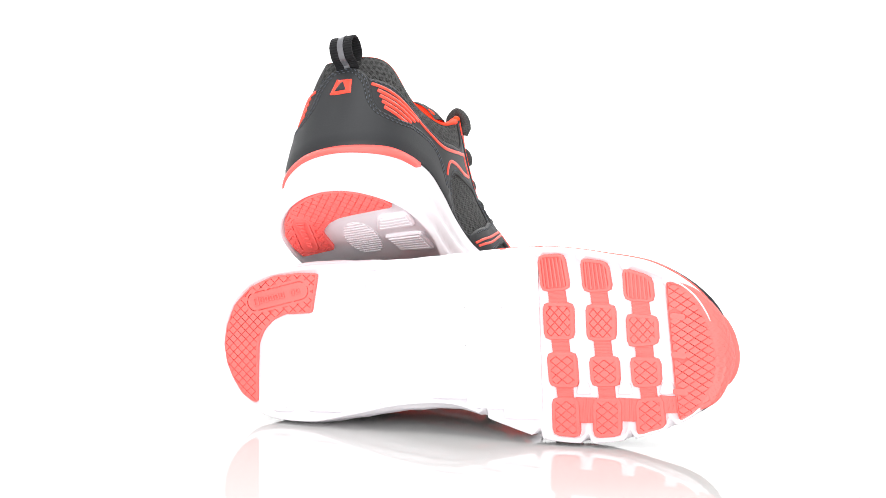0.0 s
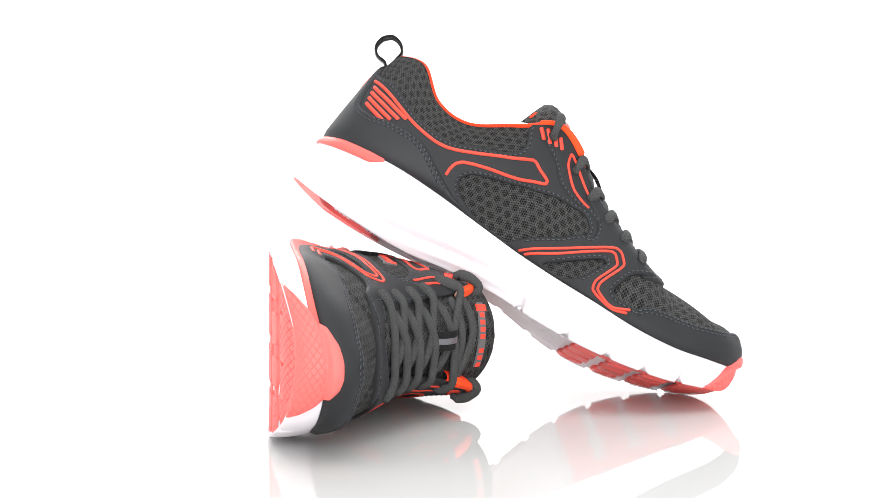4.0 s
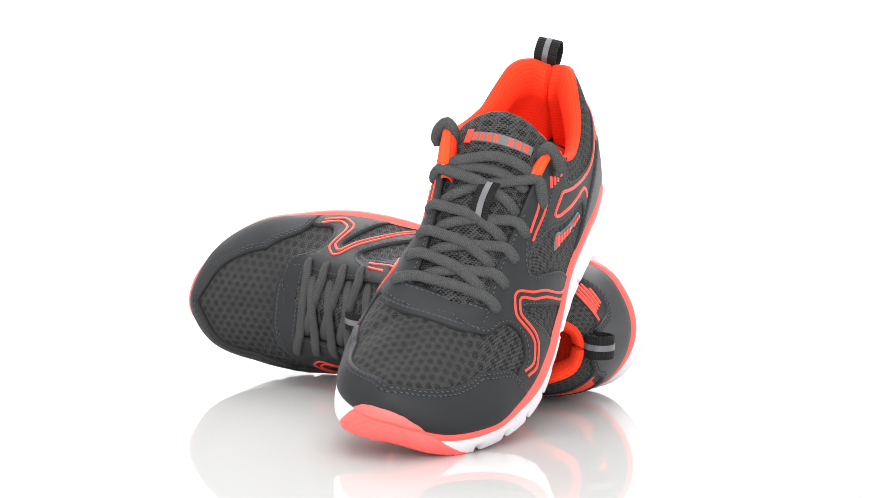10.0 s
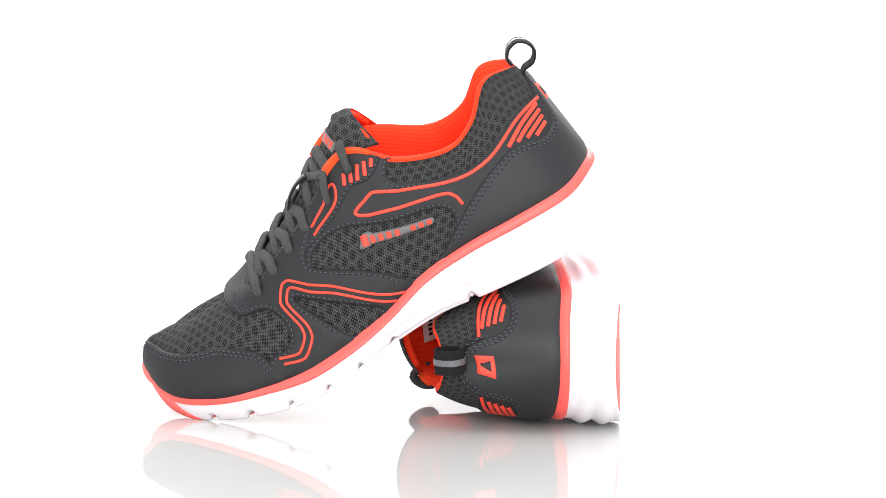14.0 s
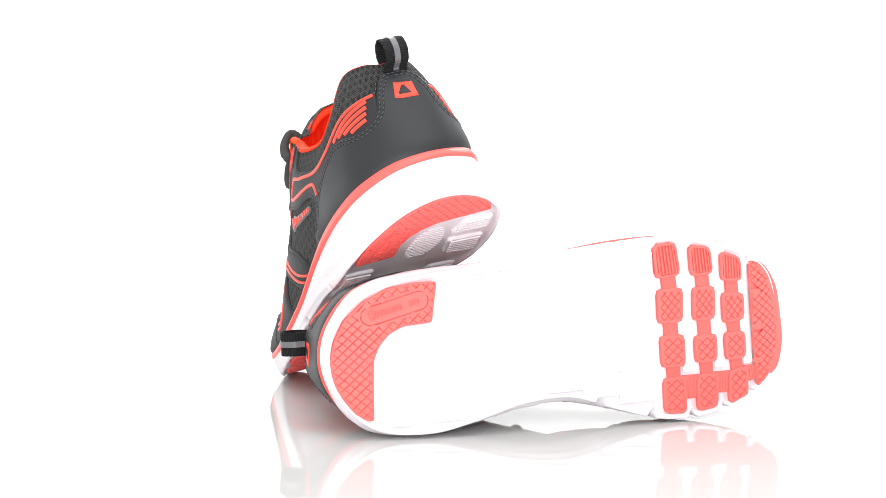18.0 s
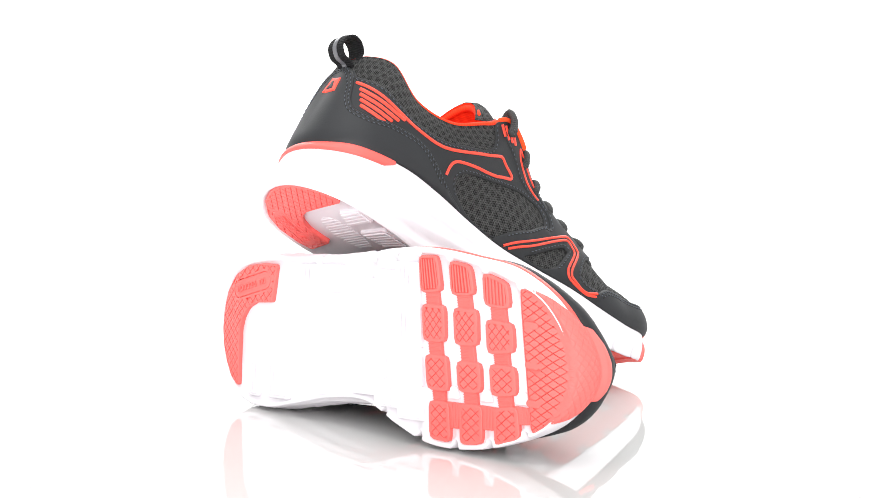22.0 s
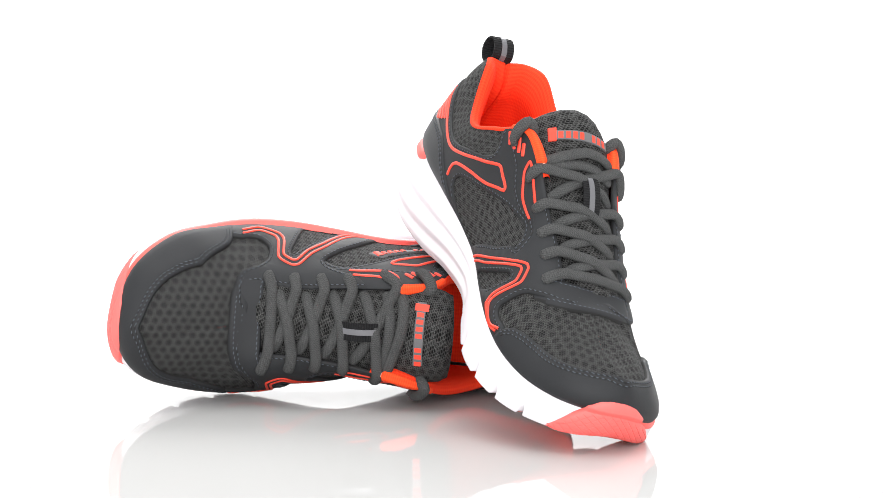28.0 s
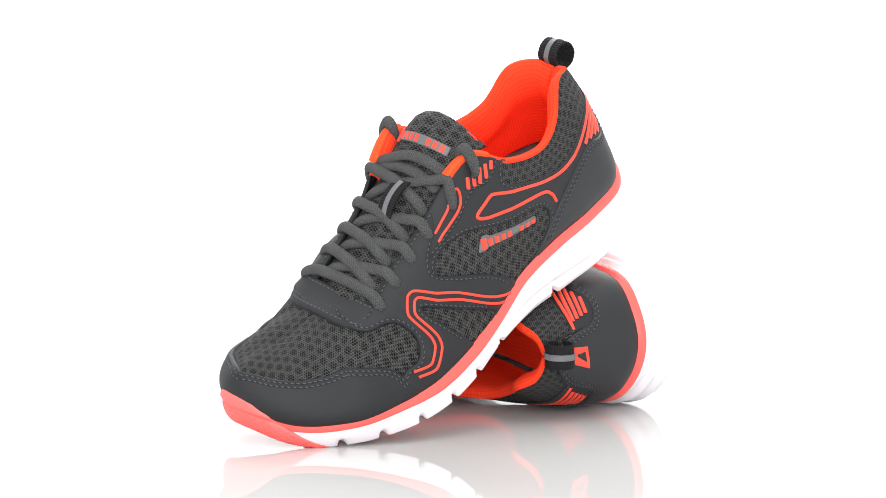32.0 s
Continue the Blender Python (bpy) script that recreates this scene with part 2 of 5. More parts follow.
def spline(points, step, closed=False, round_=0.9):
    """A smooth line through points of any dimension, sampled about every step along it."""
    p = np.asarray(points, float)
    n = len(p)
    out = []
    for i in range(n if closed else n - 1):
        a, b, c, d = (p[(i + k) % n] if closed else p[min(max(i + k, 0), n - 1)] for k in (-1, 0, 1, 2))
        cuts = max(int(np.linalg.norm(c - b) / step), 1)
        u = (np.arange(cuts) / cuts)[:, None]
        # rounded but without overshoot: tangents are limited by the shorter neighbour
        lb, lc, la = np.linalg.norm(c - b), np.linalg.norm(d - c), np.linalg.norm(b - a)
        m0 = (c - a) * min(1.0, round_ * lb / (la + lb + 1e-9))
        m1 = (d - b) * min(1.0, round_ * lb / (lb + lc + 1e-9))
        out.append((2 * u**3 - 3 * u**2 + 1) * b + (u**3 - 2 * u**2 + u) * m0 + (3 * u**2 - 2 * u**3) * c + (u**3 - u**2) * m1)
    if not closed:
        out.append(p[-1:])
    return np.concatenate(out)


SU, SV = 25.0, 68.0  # millimetres to a step of s and of v, for flat patterns


def inside(points, loops):
    """Even-odd test of 2D points against closed loops."""
    hit = np.zeros(len(points), bool)
    for loop in loops:
        a, b = loop, np.roll(loop, -1, 0)
        for (x0, y0), (x1, y1) in zip(a, b):
            if y0 == y1:
                continue
            cross = (points[:, 1] > y0) != (points[:, 1] > y1)
            hit ^= cross & (points[:, 0] < (x1 - x0) * (points[:, 1] - y0) / (y1 - y0) + x0)
    return hit


def tuck(v):
    """Pieces thin out towards the sole, where the rand covers them."""
    return 0.12 + 0.88 * np.clip(np.asarray(v) / 0.07, 0, 1) ** 0.7


def panel_mesh(loops, lift, side, step=1.3, fill=4.5):
    """A thin sheet sewn on the upper, with its outline (and windows) given as loops of (s, v)."""
    flat = [spline(np.asarray(l, float) * [SU, SV], step, True) for l in loops]
    verts, edges, rim = [], [], []
    for l in flat:
        base = len(verts)
        verts += [tuple(q) for q in l]
        ids = list(range(base, len(verts)))
        edges += list(zip(ids, ids[1:] + ids[:1]))
        rim.append(ids)
    low, high = np.min(flat[0], 0), np.max(flat[0], 0)
    gx, gy = np.meshgrid(np.arange(low[0], high[0], fill), np.arange(low[1], high[1], fill), indexing="ij")
    grid = np.stack([gx.ravel(), gy.ravel()], 1)
    grid = grid[inside(grid, flat)]
    allp = np.concatenate(flat)
    for l in flat:  # a ring just inside the edge carries its rounding
        t = np.roll(l, -1, 0) - np.roll(l, 1, 0)
        t /= np.linalg.norm(t, axis=1, keepdims=True) + 1e-9
        for sign in (1, -1):
            q = l + np.stack([-t[:, 1], t[:, 0]], 1) * 0.9 * sign
            q = q[inside(q, flat)]
            near = np.min(np.linalg.norm(q[:, None] - allp[None], axis=2), axis=1) if len(q) else np.zeros(0)
            grid = np.concatenate([grid, q[near > 0.75]])
    grid = grid[np.min(np.linalg.norm(grid[:, None] - allp[None], axis=2), axis=1) > 0.6]
    verts += [tuple(q) for q in grid]
    from_cdt = geometry.delaunay_2d_cdt([Vector(q) for q in verts], edges, [], 0, 1e-4)
    xy = np.array([tuple(q) for q in from_cdt[0]])
    tris = np.array([t for t in from_cdt[2] if len(t) == 3])
    tris = tris[inside(xy[tris].mean(1), flat)]
    edge_of = {}
    for t in tris:
        for a, b in ((t[0], t[1]), (t[1], t[2]), (t[2], t[0])):
            edge_of.setdefault((min(a, b), max(a, b)), []).append((a, b))
    border = [v[0] for v in edge_of.values() if len(v) == 1]
    ridge = lambda i: xy[i, 1] / SV > 0.985 and 10.0 < xy[i, 0] / SU < 15.0  # both halves join along the ridge
    border = [e for e in border if not (ridge(e[0]) and ridge(e[1]))]
    on_rim = {a for e in border for a in e}
    s, v = xy[:, 0] / SU, np.clip(xy[:, 1] / SV, 0, 1)
    p, n = upper(s, v), upper_normal(s, v)
    drop = np.array([0.55 if i in on_rim and not ridge(i) else 1.0 for i in range(len(xy))])[:, None]
    drop = drop * tuck(v)[:, None]
    top = (p + n * lift * drop) * [1, side, 1] / 1000
    foot = (p - n * 0.25) * [1, side, 1] / 1000
    bm = bmesh.new()
    layer = bm.loops.layers.uv.verify()
    tv = [bm.verts.new(q) for q in top]
    fv = {i: bm.verts.new(foot[i]) for i in on_rim}
    # the pattern plane is right-handed where s runs clockwise seen from outside
    for t in tris:
        ids = t if side < 0 else t[::-1]
        f = bm.faces.new([tv[i] for i in ids])
        for loop, i in zip(f.loops, ids):
            loop[layer].uv = xy[i]
    for a, b in border:
        ids = [tv[b], tv[a], fv[a], fv[b]]
        bm.faces.new(ids if side < 0 else ids[::-1]).material_index = 1
    for vert in [v for v in bm.verts if not v.link_faces]:
        bm.verts.remove(vert)
    return bm


def shift_path(path, d):
    """Moves a sampled path of (s, v) sideways over the skin by d millimetres."""
    s, v = path[:, 0], np.clip(path[:, 1], 0.01, 0.97)
    e = 0.01
    es = (upper(s + e, v) - upper(s - e, v)) / (2 * e)
    ev = (upper(s, v + e) - upper(s, v - e)) / (2 * e)
    t = np.gradient(path, axis=0)
    t3 = es * t[:, :1] + ev * t[:, 1:]
    w = np.cross(upper_normal(s, v), t3)
    w /= np.linalg.norm(w, axis=1, keepdims=True) + 1e-9
    a, b, c = (es * es).sum(1), (es * ev).sum(1), (ev * ev).sum(1)
    p, q = (w * es).sum(1), (w * ev).sum(1)
    det = a * c - b * b + 1e-9
    return path + d * np.stack([(c * p - b * q) / det, (a * q - b * p) / det], 1)


def sv_path(points, step=0.8, closed=False, round_=0.9):
    return spline(np.asarray(points, float) * [SU, SV], step, closed, round_) / [SU, SV]


def seam(points, loops, d, closed=False):
    """A path that keeps d millimetres inside the piece whose outline it follows."""
    path = sv_path(points, 0.8, closed)
    both = [shift_path(path, d), shift_path(path, -d)]
    flat = [spline(np.asarray(l, float) * [SU, SV], 1.5, True) for l in loops]
    return max(both, key=lambda q: inside(q * [SU, SV], flat).sum())


def strip_mesh(points, width, lift, side, bm=None, taper=True, sampled=False):
    """A raised printed line along a path of (s, v)."""
    path = points if sampled else sv_path(points, 0.6, False, 0.75)
    s, v = path[:, 0], np.clip(path[:, 1], 0, 1)
    p, n = upper(s, v), upper_normal(s, v)
    t = np.gradient(p, axis=0)
    t /= np.linalg.norm(t, axis=1, keepdims=True) + 1e-9
    w = np.cross(n, t)
    half = np.full(len(p), width / 2)
    if taper:
        half[[0, -1]] *= 0.6
    rows = []
    for a, h in ((-1, 0.0), (-0.8, 1.0), (0.8, 1.0), (1, 0.0)):
        rows.append(p + w * (a * half)[:, None] + n * ((lift - 0.5) * tuck(v) + 0.75 * h)[:, None])
    return sheet(np.stack(rows, 1), bm=bm, side=side)[0]


def stitch_mesh(lines, lift, side, dash=2.1, gap=0.9, width=0.75):
    """A row of sewn stitches along lines, each given by its places and the normals there."""
    bm = bmesh.new()
    for p, n in lines:
        run = np.concatenate([[0], np.cumsum(np.linalg.norm(np.diff(p, axis=0), axis=1))])
        at = 0.5
        while at + dash < run[-1]:
            u = [at, at + dash * 0.5, at + dash]
            q = np.stack([np.interp(u, run, p[:, k]) for k in range(3)], 1)
            m = np.stack([np.interp(u, run, n[:, k]) for k in range(3)], 1)
            t = q[2] - q[0]
            w = np.cross(m[1], t)
            w *= width / 2 / (np.linalg.norm(w) + 1e-9)
            up = np.array([-0.25, 0.35, -0.25])[:, None]
            rows = np.stack([q - w + m * (lift - 0.2), q + m * (lift + up), q + w + m * (lift - 0.2)], 1)
            sheet(rows, bm=bm, side=side)
            at += dash + gap
    return bm


def on_skin(path):
    """The places and normals of a path of (s, v)."""
    s, v = path[:, 0], np.clip(path[:, 1], 0, 1)
    return upper(s, v), upper_normal(s, v)


def tube(path, width, height, up, side=1, bm=None, around=10, caps=True):
    """A cord of oval section along a path in millimetres; up is the way its flat side faces."""
    p = np.asarray(path, float)
    t = np.gradient(p, axis=0)
    t /= np.linalg.norm(t, axis=1, keepdims=True) + 1e-9
    up = np.broadcast_to(np.asarray(up, float), p.shape)
    w = np.cross(t, up)
    w /= np.linalg.norm(w, axis=1, keepdims=True) + 1e-9
    n = np.cross(w, t)
    a = np.linspace(0, 2 * np.pi, around, endpoint=False)
    run = np.concatenate([[0], np.cumsum(np.linalg.norm(np.diff(p, axis=0), axis=1))])
    size = np.ones(len(p))
    width, height = (np.broadcast_to(np.asarray(k, float), (len(p),))[:, None, None] for k in (width, height))
    if caps:
        size[0] = size[-1] = 0.55
    rows = p[:, None] + (w[:, None] * np.cos(a)[None, :, None] * width / 2 + n[:, None] * np.sin(a)[None, :, None] * height / 2) * size[:, None, None]
    uv = np.stack(np.broadcast_arrays(run[:, None], (np.arange(around + 1) / around * 1.1 * float(np.mean(width + height)))[None]), -1)
    bm, rings = sheet(rows, closed_v=True, bm=bm, side=side, uv=uv)
    if caps:
        bm.faces.new(rings[0])
        bm.faces.new(rings[-1][::-1])
    bmesh.ops.recalc_face_normals(bm, faces=bm.faces)
    return bm


def ribbon(path, width, thick, across, side=1):
    """Flat webbing along a path in millimetres; across is the way of its width."""
    p = np.asarray(path, float)
    t = np.gradient(p, axis=0)
    t /= np.linalg.norm(t, axis=1, keepdims=True) + 1e-9
    w = np.broadcast_to(np.asarray(across, float), p.shape)
    w = w / np.linalg.norm(w, axis=1, keepdims=True)
    n = np.cross(t, w)
    run = np.concatenate([[0], np.cumsum(np.linalg.norm(np.diff(p, axis=0), axis=1))])
    ring_ = [(-0.5, -0.35), (-0.46, -0.5), (0.46, -0.5), (0.5, -0.35), (0.5, 0.35), (0.46, 0.5), (-0.46, 0.5), (-0.5, 0.35)]
    rows = np.stack([p + w * a * width + n * b * thick for a, b in ring_], 1)
    uv = np.stack(np.broadcast_arrays(run[:, None], np.array([a * width for a, b in ring_] + [-0.5 * width])[None]), -1)
    bm, rings = sheet(rows, closed_v=True, side=side, uv=uv)
    bm.faces.new(rings[0])
    bm.faces.new(rings[-1][::-1])
    bmesh.ops.recalc_face_normals(bm, faces=bm.faces)
    return bm

# ---- pattern pieces of the upper, as outlines in (s, v) ----
CAP = [(8.58, 0.004), (8.68, 0.125), (8.81, 0.242), (9.01, 0.343), (9.3, 0.395), (9.74, 0.408), (10.05, 0.4), (10.34, 0.39), (10.76, 0.402), (11.12, 0.445), (11.47, 0.51), (11.8, 0.572),
       (12.12, 0.606), (12.45, 0.602), (12.8, 0.568), (13.22, 0.505), (13.6, 0.435), (14.04, 0.372), (14.5, 0.33), (14.94, 0.31), (15.25, 0.305), (15.54, 0.293), (15.85, 0.245), (16.08, 0.165),
       (16.22, 0.08), (16.27, 0.004)]
FRONT_OUT = [(10.2, 1.0), (10.26, 1.0), (10.26, 0.985), (10.18, 0.92), (9.96, 0.85), (9.7, 0.8), (9.45, 0.77), (9.15, 0.745), (8.75, 0.682), (8.43, 0.569), (8.21, 0.441),
             (8.09, 0.327), (8.14, 0.236), (8.32, 0.205), (8.6, 0.222), (8.85, 0.178)]
FRONT_IN = [(14.6, 1.0), (14.54, 1.0), (14.55, 0.985), (14.66, 0.92), (14.95, 0.84), (15.32, 0.785), (15.74, 0.707), (16.12, 0.577), (16.45, 0.44), (16.67, 0.25), (16.73, 0.162),
            (16.57, 0.131), (16.16, 0.144), (16.0, 0.105)]
# saddle: the forefoot piece with the zigzag, from the throat to the sole
SADDLE_OUT = FRONT_OUT + [(8.9, 0.004), (7.48, 0.004), (6.28, 0.004), (5.21, 0.004), (5.67, 0.185), (6.64, 0.365), (7.02, 0.458), (7.24, 0.542),
                          (7.24, 0.627), (7.08, 0.705), (6.96, 0.796), (7.05, 0.98), (8.0, 1.0), (9.0, 1.0), (9.6, 1.0), (10.0, 1.0)]
SADDLE_IN = FRONT_IN + [(16.0, 0.004), (17.29, 0.004), (18.39, 0.004), (19.25, 0.004), (18.99, 0.092), (18.27, 0.283), (17.81, 0.452), (17.59, 0.485),
                        (17.55, 0.585), (17.63, 0.692), (17.98, 0.8), (17.95, 0.98), (17.0, 1.0), (16.0, 1.0), (15.4, 1.0), (15.0, 1.0)]
GILL_OUT = [(7.73, 0.449), (7.35, 0.342), (6.91, 0.231), (6.32, 0.118), (5.9, 0.03), (6.3, 0.02), (6.74, 0.025), (6.98, 0.09), (7.37, 0.246), (7.67, 0.39)]
GILL_IN = [(17.09, 0.36), (17.19, 0.37), (17.65, 0.238), (18.09, 0.105), (18.35, 0.03), (18.07, 0.025), (17.82, 0.03), (17.5, 0.108), (17.23, 0.26)]
# quarter: the middle piece with the long outlined bar
COLLAR_OUT = [(5.12, 1.0), (5.17, 0.985), (5.22, 0.92), (5.22, 0.812), (5.06, 0.772), (4.73, 0.752), (3.94, 0.692), (3.31, 0.635), (2.68, 0.633),
              (1.87, 0.64), (0.89, 0.69), (0.75, 0.8)]
COLLAR_IN = [(19.72, 1.0), (19.74, 0.95), (19.68, 0.802), (19.74, 0.722), (20.08, 0.674), (20.7, 0.673), (21.3, 0.617), (21.87, 0.607), (22.54, 0.62),
             (23.2, 0.655), (23.85, 0.7), (24.14, 0.785)]
QUARTER_OUT = COLLAR_OUT + [(0.84, 0.475), (0.9, 0.108), (2.28, 0.004), (3.91, 0.004), (5.31, 0.004), (6.19, 0.108), (7.11, 0.32), (7.5, 0.629), (7.26, 0.97),
                            (7.1, 1.0), (6.4, 1.0), (5.7, 1.0)]
QUARTER_IN = COLLAR_IN + [(24.19, 0.445), (23.87, 0.13), (22.69, 0.004), (21.08, 0.004), (19.49, 0.004), (18.69, 0.092), (17.69, 0.285), (17.29, 0.528), (17.68, 0.885),
                          (17.8, 1.0), (18.5, 1.0), (19.2, 1.0)]
WINDOW_OUT = [(7.08, 0.582), (6.82, 0.583), (6.46, 0.552), (5.7, 0.48), (5.14, 0.467), (4.62, 0.467), (4.3, 0.435), (4.11, 0.328), (4.12, 0.208),
              (4.33, 0.11), (4.67, 0.02), (5.07, 0.02), (5.67, 0.138), (6.63, 0.308), (7.06, 0.429), (7.16, 0.526)]
WINDOW_IN = [(20.66, 0.25), (20.52, 0.34), (20.2, 0.38), (19.6, 0.408), (18.98, 0.448), (18.26, 0.58), (17.92, 0.63), (17.73, 0.562), (17.79, 0.432),
             (18.29, 0.245), (19.17, 0.042), (19.81, 0.015), (20.27, 0.05), (20.58, 0.14)]
# eyestay: the upper lacing piece, with its step-shaped rear edge
STAY_OUT = [(5.35, 1.0), (5.33, 0.982), (5.41, 0.883), (5.6, 0.775), (5.92, 0.738), (6.1, 0.69), (6.36, 0.63), (6.78, 0.612), (7.14, 0.629), (7.44, 0.7),
            (7.36, 0.894), (7.3, 1.0), (6.8, 1.0), (6.0, 1.0)]
STAY_IN = [(19.5, 1.0), (19.54, 0.95), (19.42, 0.872), (19.18, 0.782), (18.94, 0.715), (18.68, 0.617), (18.27, 0.62), (17.88, 0.68), (17.59, 0.665),
           (17.39, 0.705), (17.59, 0.835), (17.6, 1.0), (18.2, 1.0), (18.9, 1.0)]
# heel counter, wrapped round the back (s counted below zero on the inner side)
HEEL = [(-0.25, 0.88), (0.28, 0.87), (0.60, 0.76), (0.80, 0.62), (0.90, 0.50), (1.10, 0.42), (1.5, 0.375), (1.86, 0.39), (2.24, 0.45), (2.6, 0.495),
        (3.18, 0.47), (3.65, 0.375), (4.04, 0.225), (4.48, 0.04), (4.53, 0.004), (2.69, 0.004), (1.0, 0.004), (0.0, 0.004), (-1.2, 0.004), (-3.11, 0.004),
        (-4.7, 0.004), (-4.62, 0.03), (-4.33, 0.07), (-3.86, 0.22), (-3.41, 0.37), (-3.05, 0.408), (-2.49, 0.358), (-2.0, 0.30), (-1.5, 0.345),
        (-1.28, 0.45), (-1.16, 0.60), (-0.96, 0.73), (-0.6, 0.84)]
# printed lines
SWOOSH_OUT = [(0.87, 0.655), (1.2, 0.645), (1.9, 0.61), (2.46, 0.592), (3.06, 0.587), (3.5, 0.603), (4.08, 0.655), (4.64, 0.695), (5.16, 0.703), (5.46, 0.698), (5.56, 0.688),
              (5.72, 0.635), (5.9, 0.59), (5.93, 0.575), (5.86, 0.555), (5.66, 0.542), (5.22, 0.557), (4.68, 0.57), (4.34, 0.567), (4.12, 0.54), (3.96, 0.465), (3.87, 0.37)]
SWOOSH_IN = [(23.8, 0.63), (23.62, 0.612), (23.02, 0.552), (22.68, 0.533), (22.36, 0.527), (22.04, 0.52), (21.76, 0.512), (21.48, 0.508), (21.22, 0.522), (20.76, 0.578), (20.3, 0.61), (19.78, 0.636),
             (19.42, 0.65), (19.34, 0.642), (19.18, 0.595), (18.95, 0.552), (18.95, 0.53), (19.06, 0.508), (19.54, 0.466), (20.2, 0.465), (20.54, 0.46), (20.76, 0.44), (20.88, 0.39),
             (20.94, 0.31), (20.96, 0.22)]
BARS_OUT = [[(a, 0.616 - 0.05 * k - 0.079 * (a - 1.2)) for a in np.linspace(1.14 + 0.05 * k, 2.5 - 0.23 * k, 5)] for k in range(4)]
BARS_IN = [[(23.6 - 0.07 * k - d, 0.56 - 0.058 * k - 0.15 * d + 0.075 * d * d) for d in np.linspace(0, 1.3 - 0.2 * k, 5)] for k in range(4)]
ZIG_OUT = [(5.41, 0.015), (6.33, 0.198), (7.28, 0.421), (7.78, 0.594), (7.93, 0.606), (8.07, 0.502), (7.77, 0.258), (7.76, 0.192), (8.02, 0.128), (8.5, 0.176)]
ZIG_OUT_2 = [(5.61, 0.015), (6.36, 0.169), (7.3, 0.38), (7.72, 0.524), (7.82, 0.531), (7.91, 0.458), (7.61, 0.231), (7.61, 0.156), (7.94, 0.08), (8.44, 0.12)]
ZIG_IN = [(18.95, 0.015), (18.29, 0.175), (17.45, 0.418), (16.99, 0.56), (16.85, 0.56), (16.71, 0.452), (17.05, 0.16), (17.05, 0.09), (16.76, 0.04), (16.57, 0.039),
          (16.24, 0.1)]
ZIG_IN_2 = [(18.81, 0.015), (18.23, 0.145), (17.45, 0.376), (17.07, 0.49), (16.97, 0.49), (16.86, 0.402), (17.16, 0.15), (17.14, 0.068), (16.82, 0.03),
            (16.57, 0.025), (16.28, 0.06)]
ELL_OUT = [(7.0, 0.738), (6.79, 0.75), (6.6, 0.775), (6.56, 0.8), (6.5, 0.84), (6.42, 0.852), (6.33, 0.835), (6.28, 0.79), (6.29, 0.725), (6.4, 0.69), (6.68, 0.67), (6.96, 0.663)]
ELL_IN = [(17.88, 0.81), (18.34, 0.862), (18.56, 0.893), (18.66, 0.89), (18.64, 0.79), (18.36, 0.7), (17.9, 0.71)]
DASHES_OUT = [((6.06, 0.855), (6.06, 0.77)), ((5.92, 0.86), (5.91, 0.77)), ((5.77, 0.9), (5.78, 0.78)), ((5.64, 0.93), (5.63, 0.815)), ((5.5, 0.967), (5.51, 0.89))]
DASHES_IN = [((19.34, 0.842), (19.5, 0.962)), ((19.18, 0.822), (19.34, 0.952)), ((19.02, 0.825), (19.18, 0.935)), ((18.88, 0.837), (19.0, 0.918))]
EYELETS_OUT = [(8.58, 0.835), (8.1, 0.847), (7.62, 0.852), (7.18, 0.85), (6.5, 0.8)]
EYELETS_IN = [(16.28, 0.776), (16.84, 0.82), (17.36, 0.86), (17.9, 0.88), (18.45, 0.875)]
EYELET_TOP_OUT, EYELET_TOP_IN = (5.92, 0.86), (19.2, 0.88)

# ---- the tread: blocks under the forefoot, corner by corner, and the heel crescent; x, y in millimetres ----
TREAD_ROWS = [
    [[(188.4, 49), (203.2, 49.7), (206.2, 30.5), (190.2, 29.2)], [(190.7, 23.8), (207.6, 23.6), (207.4, 3.8), (191, 3.8)],
     [(192, -2.8), (208.1, -2.8), (208.9, -22), (193, -21.4)], [(194, -27), (208.7, -27), (209.2, -48.6), (194, -47.2)]],
    [[(211.6, 47.3), (226.4, 45.2), (228.6, 29.4), (212.9, 28.9)], [(213.9, 23), (229.7, 22.5), (229.6, 3.2), (214.1, 3.2)],
     [(214.8, -4.8), (230.7, -4.9), (230.9, -21.2), (215.6, -21.2)], [(216.1, -27.2), (231.4, -27.2), (230.9, -47.6), (216, -48.6)]],
    [[(233.6, 42.2), (248.9, 37), (249.9, 23.2), (234.2, 24.5)], [(234.7, 18), (251.1, 16.4), (251.5, 0.8), (235.3, -0.4)],
     [(236.2, -5), (251.9, -5.8), (252.4, -21.2), (237.1, -21.9)], [(238.6, -27.8), (252.8, -26), (253.9, -43.6), (238.8, -47.8)]]]
HEEL_TREAD = [(60.0, 39), (56.0, 17.2), (53.0, 17), (39.6, 16.4), (31.8, 13), (25.7, 6.9), (22.4, -0.2), (21.7, -10.7), (21.2, -24.9), (21.0, -33), (18.3, -33),
              (10.9, -28.7), (4.8, -20), (0.8, -11.2), (-0.7, -0.7), (1.6, 10), (7.3, 21.6), (18.2, 31.4), (32.5, 37.6), (47.6, 39.3)]
TOE_TREAD = [(255.7, 34.6), (264.8, 32.2), (270.6, 26), (274.6, 19.3), (277.6, 11.8), (279.9, 3.9), (281.2, -4), (281.3, -13), (278.8, -22), (274.4, -29.5), (267.6, -36), (261.6, -40),
             (260, -37), (259, -25), (258, -9), (256.5, 13), (255.8, 26)]


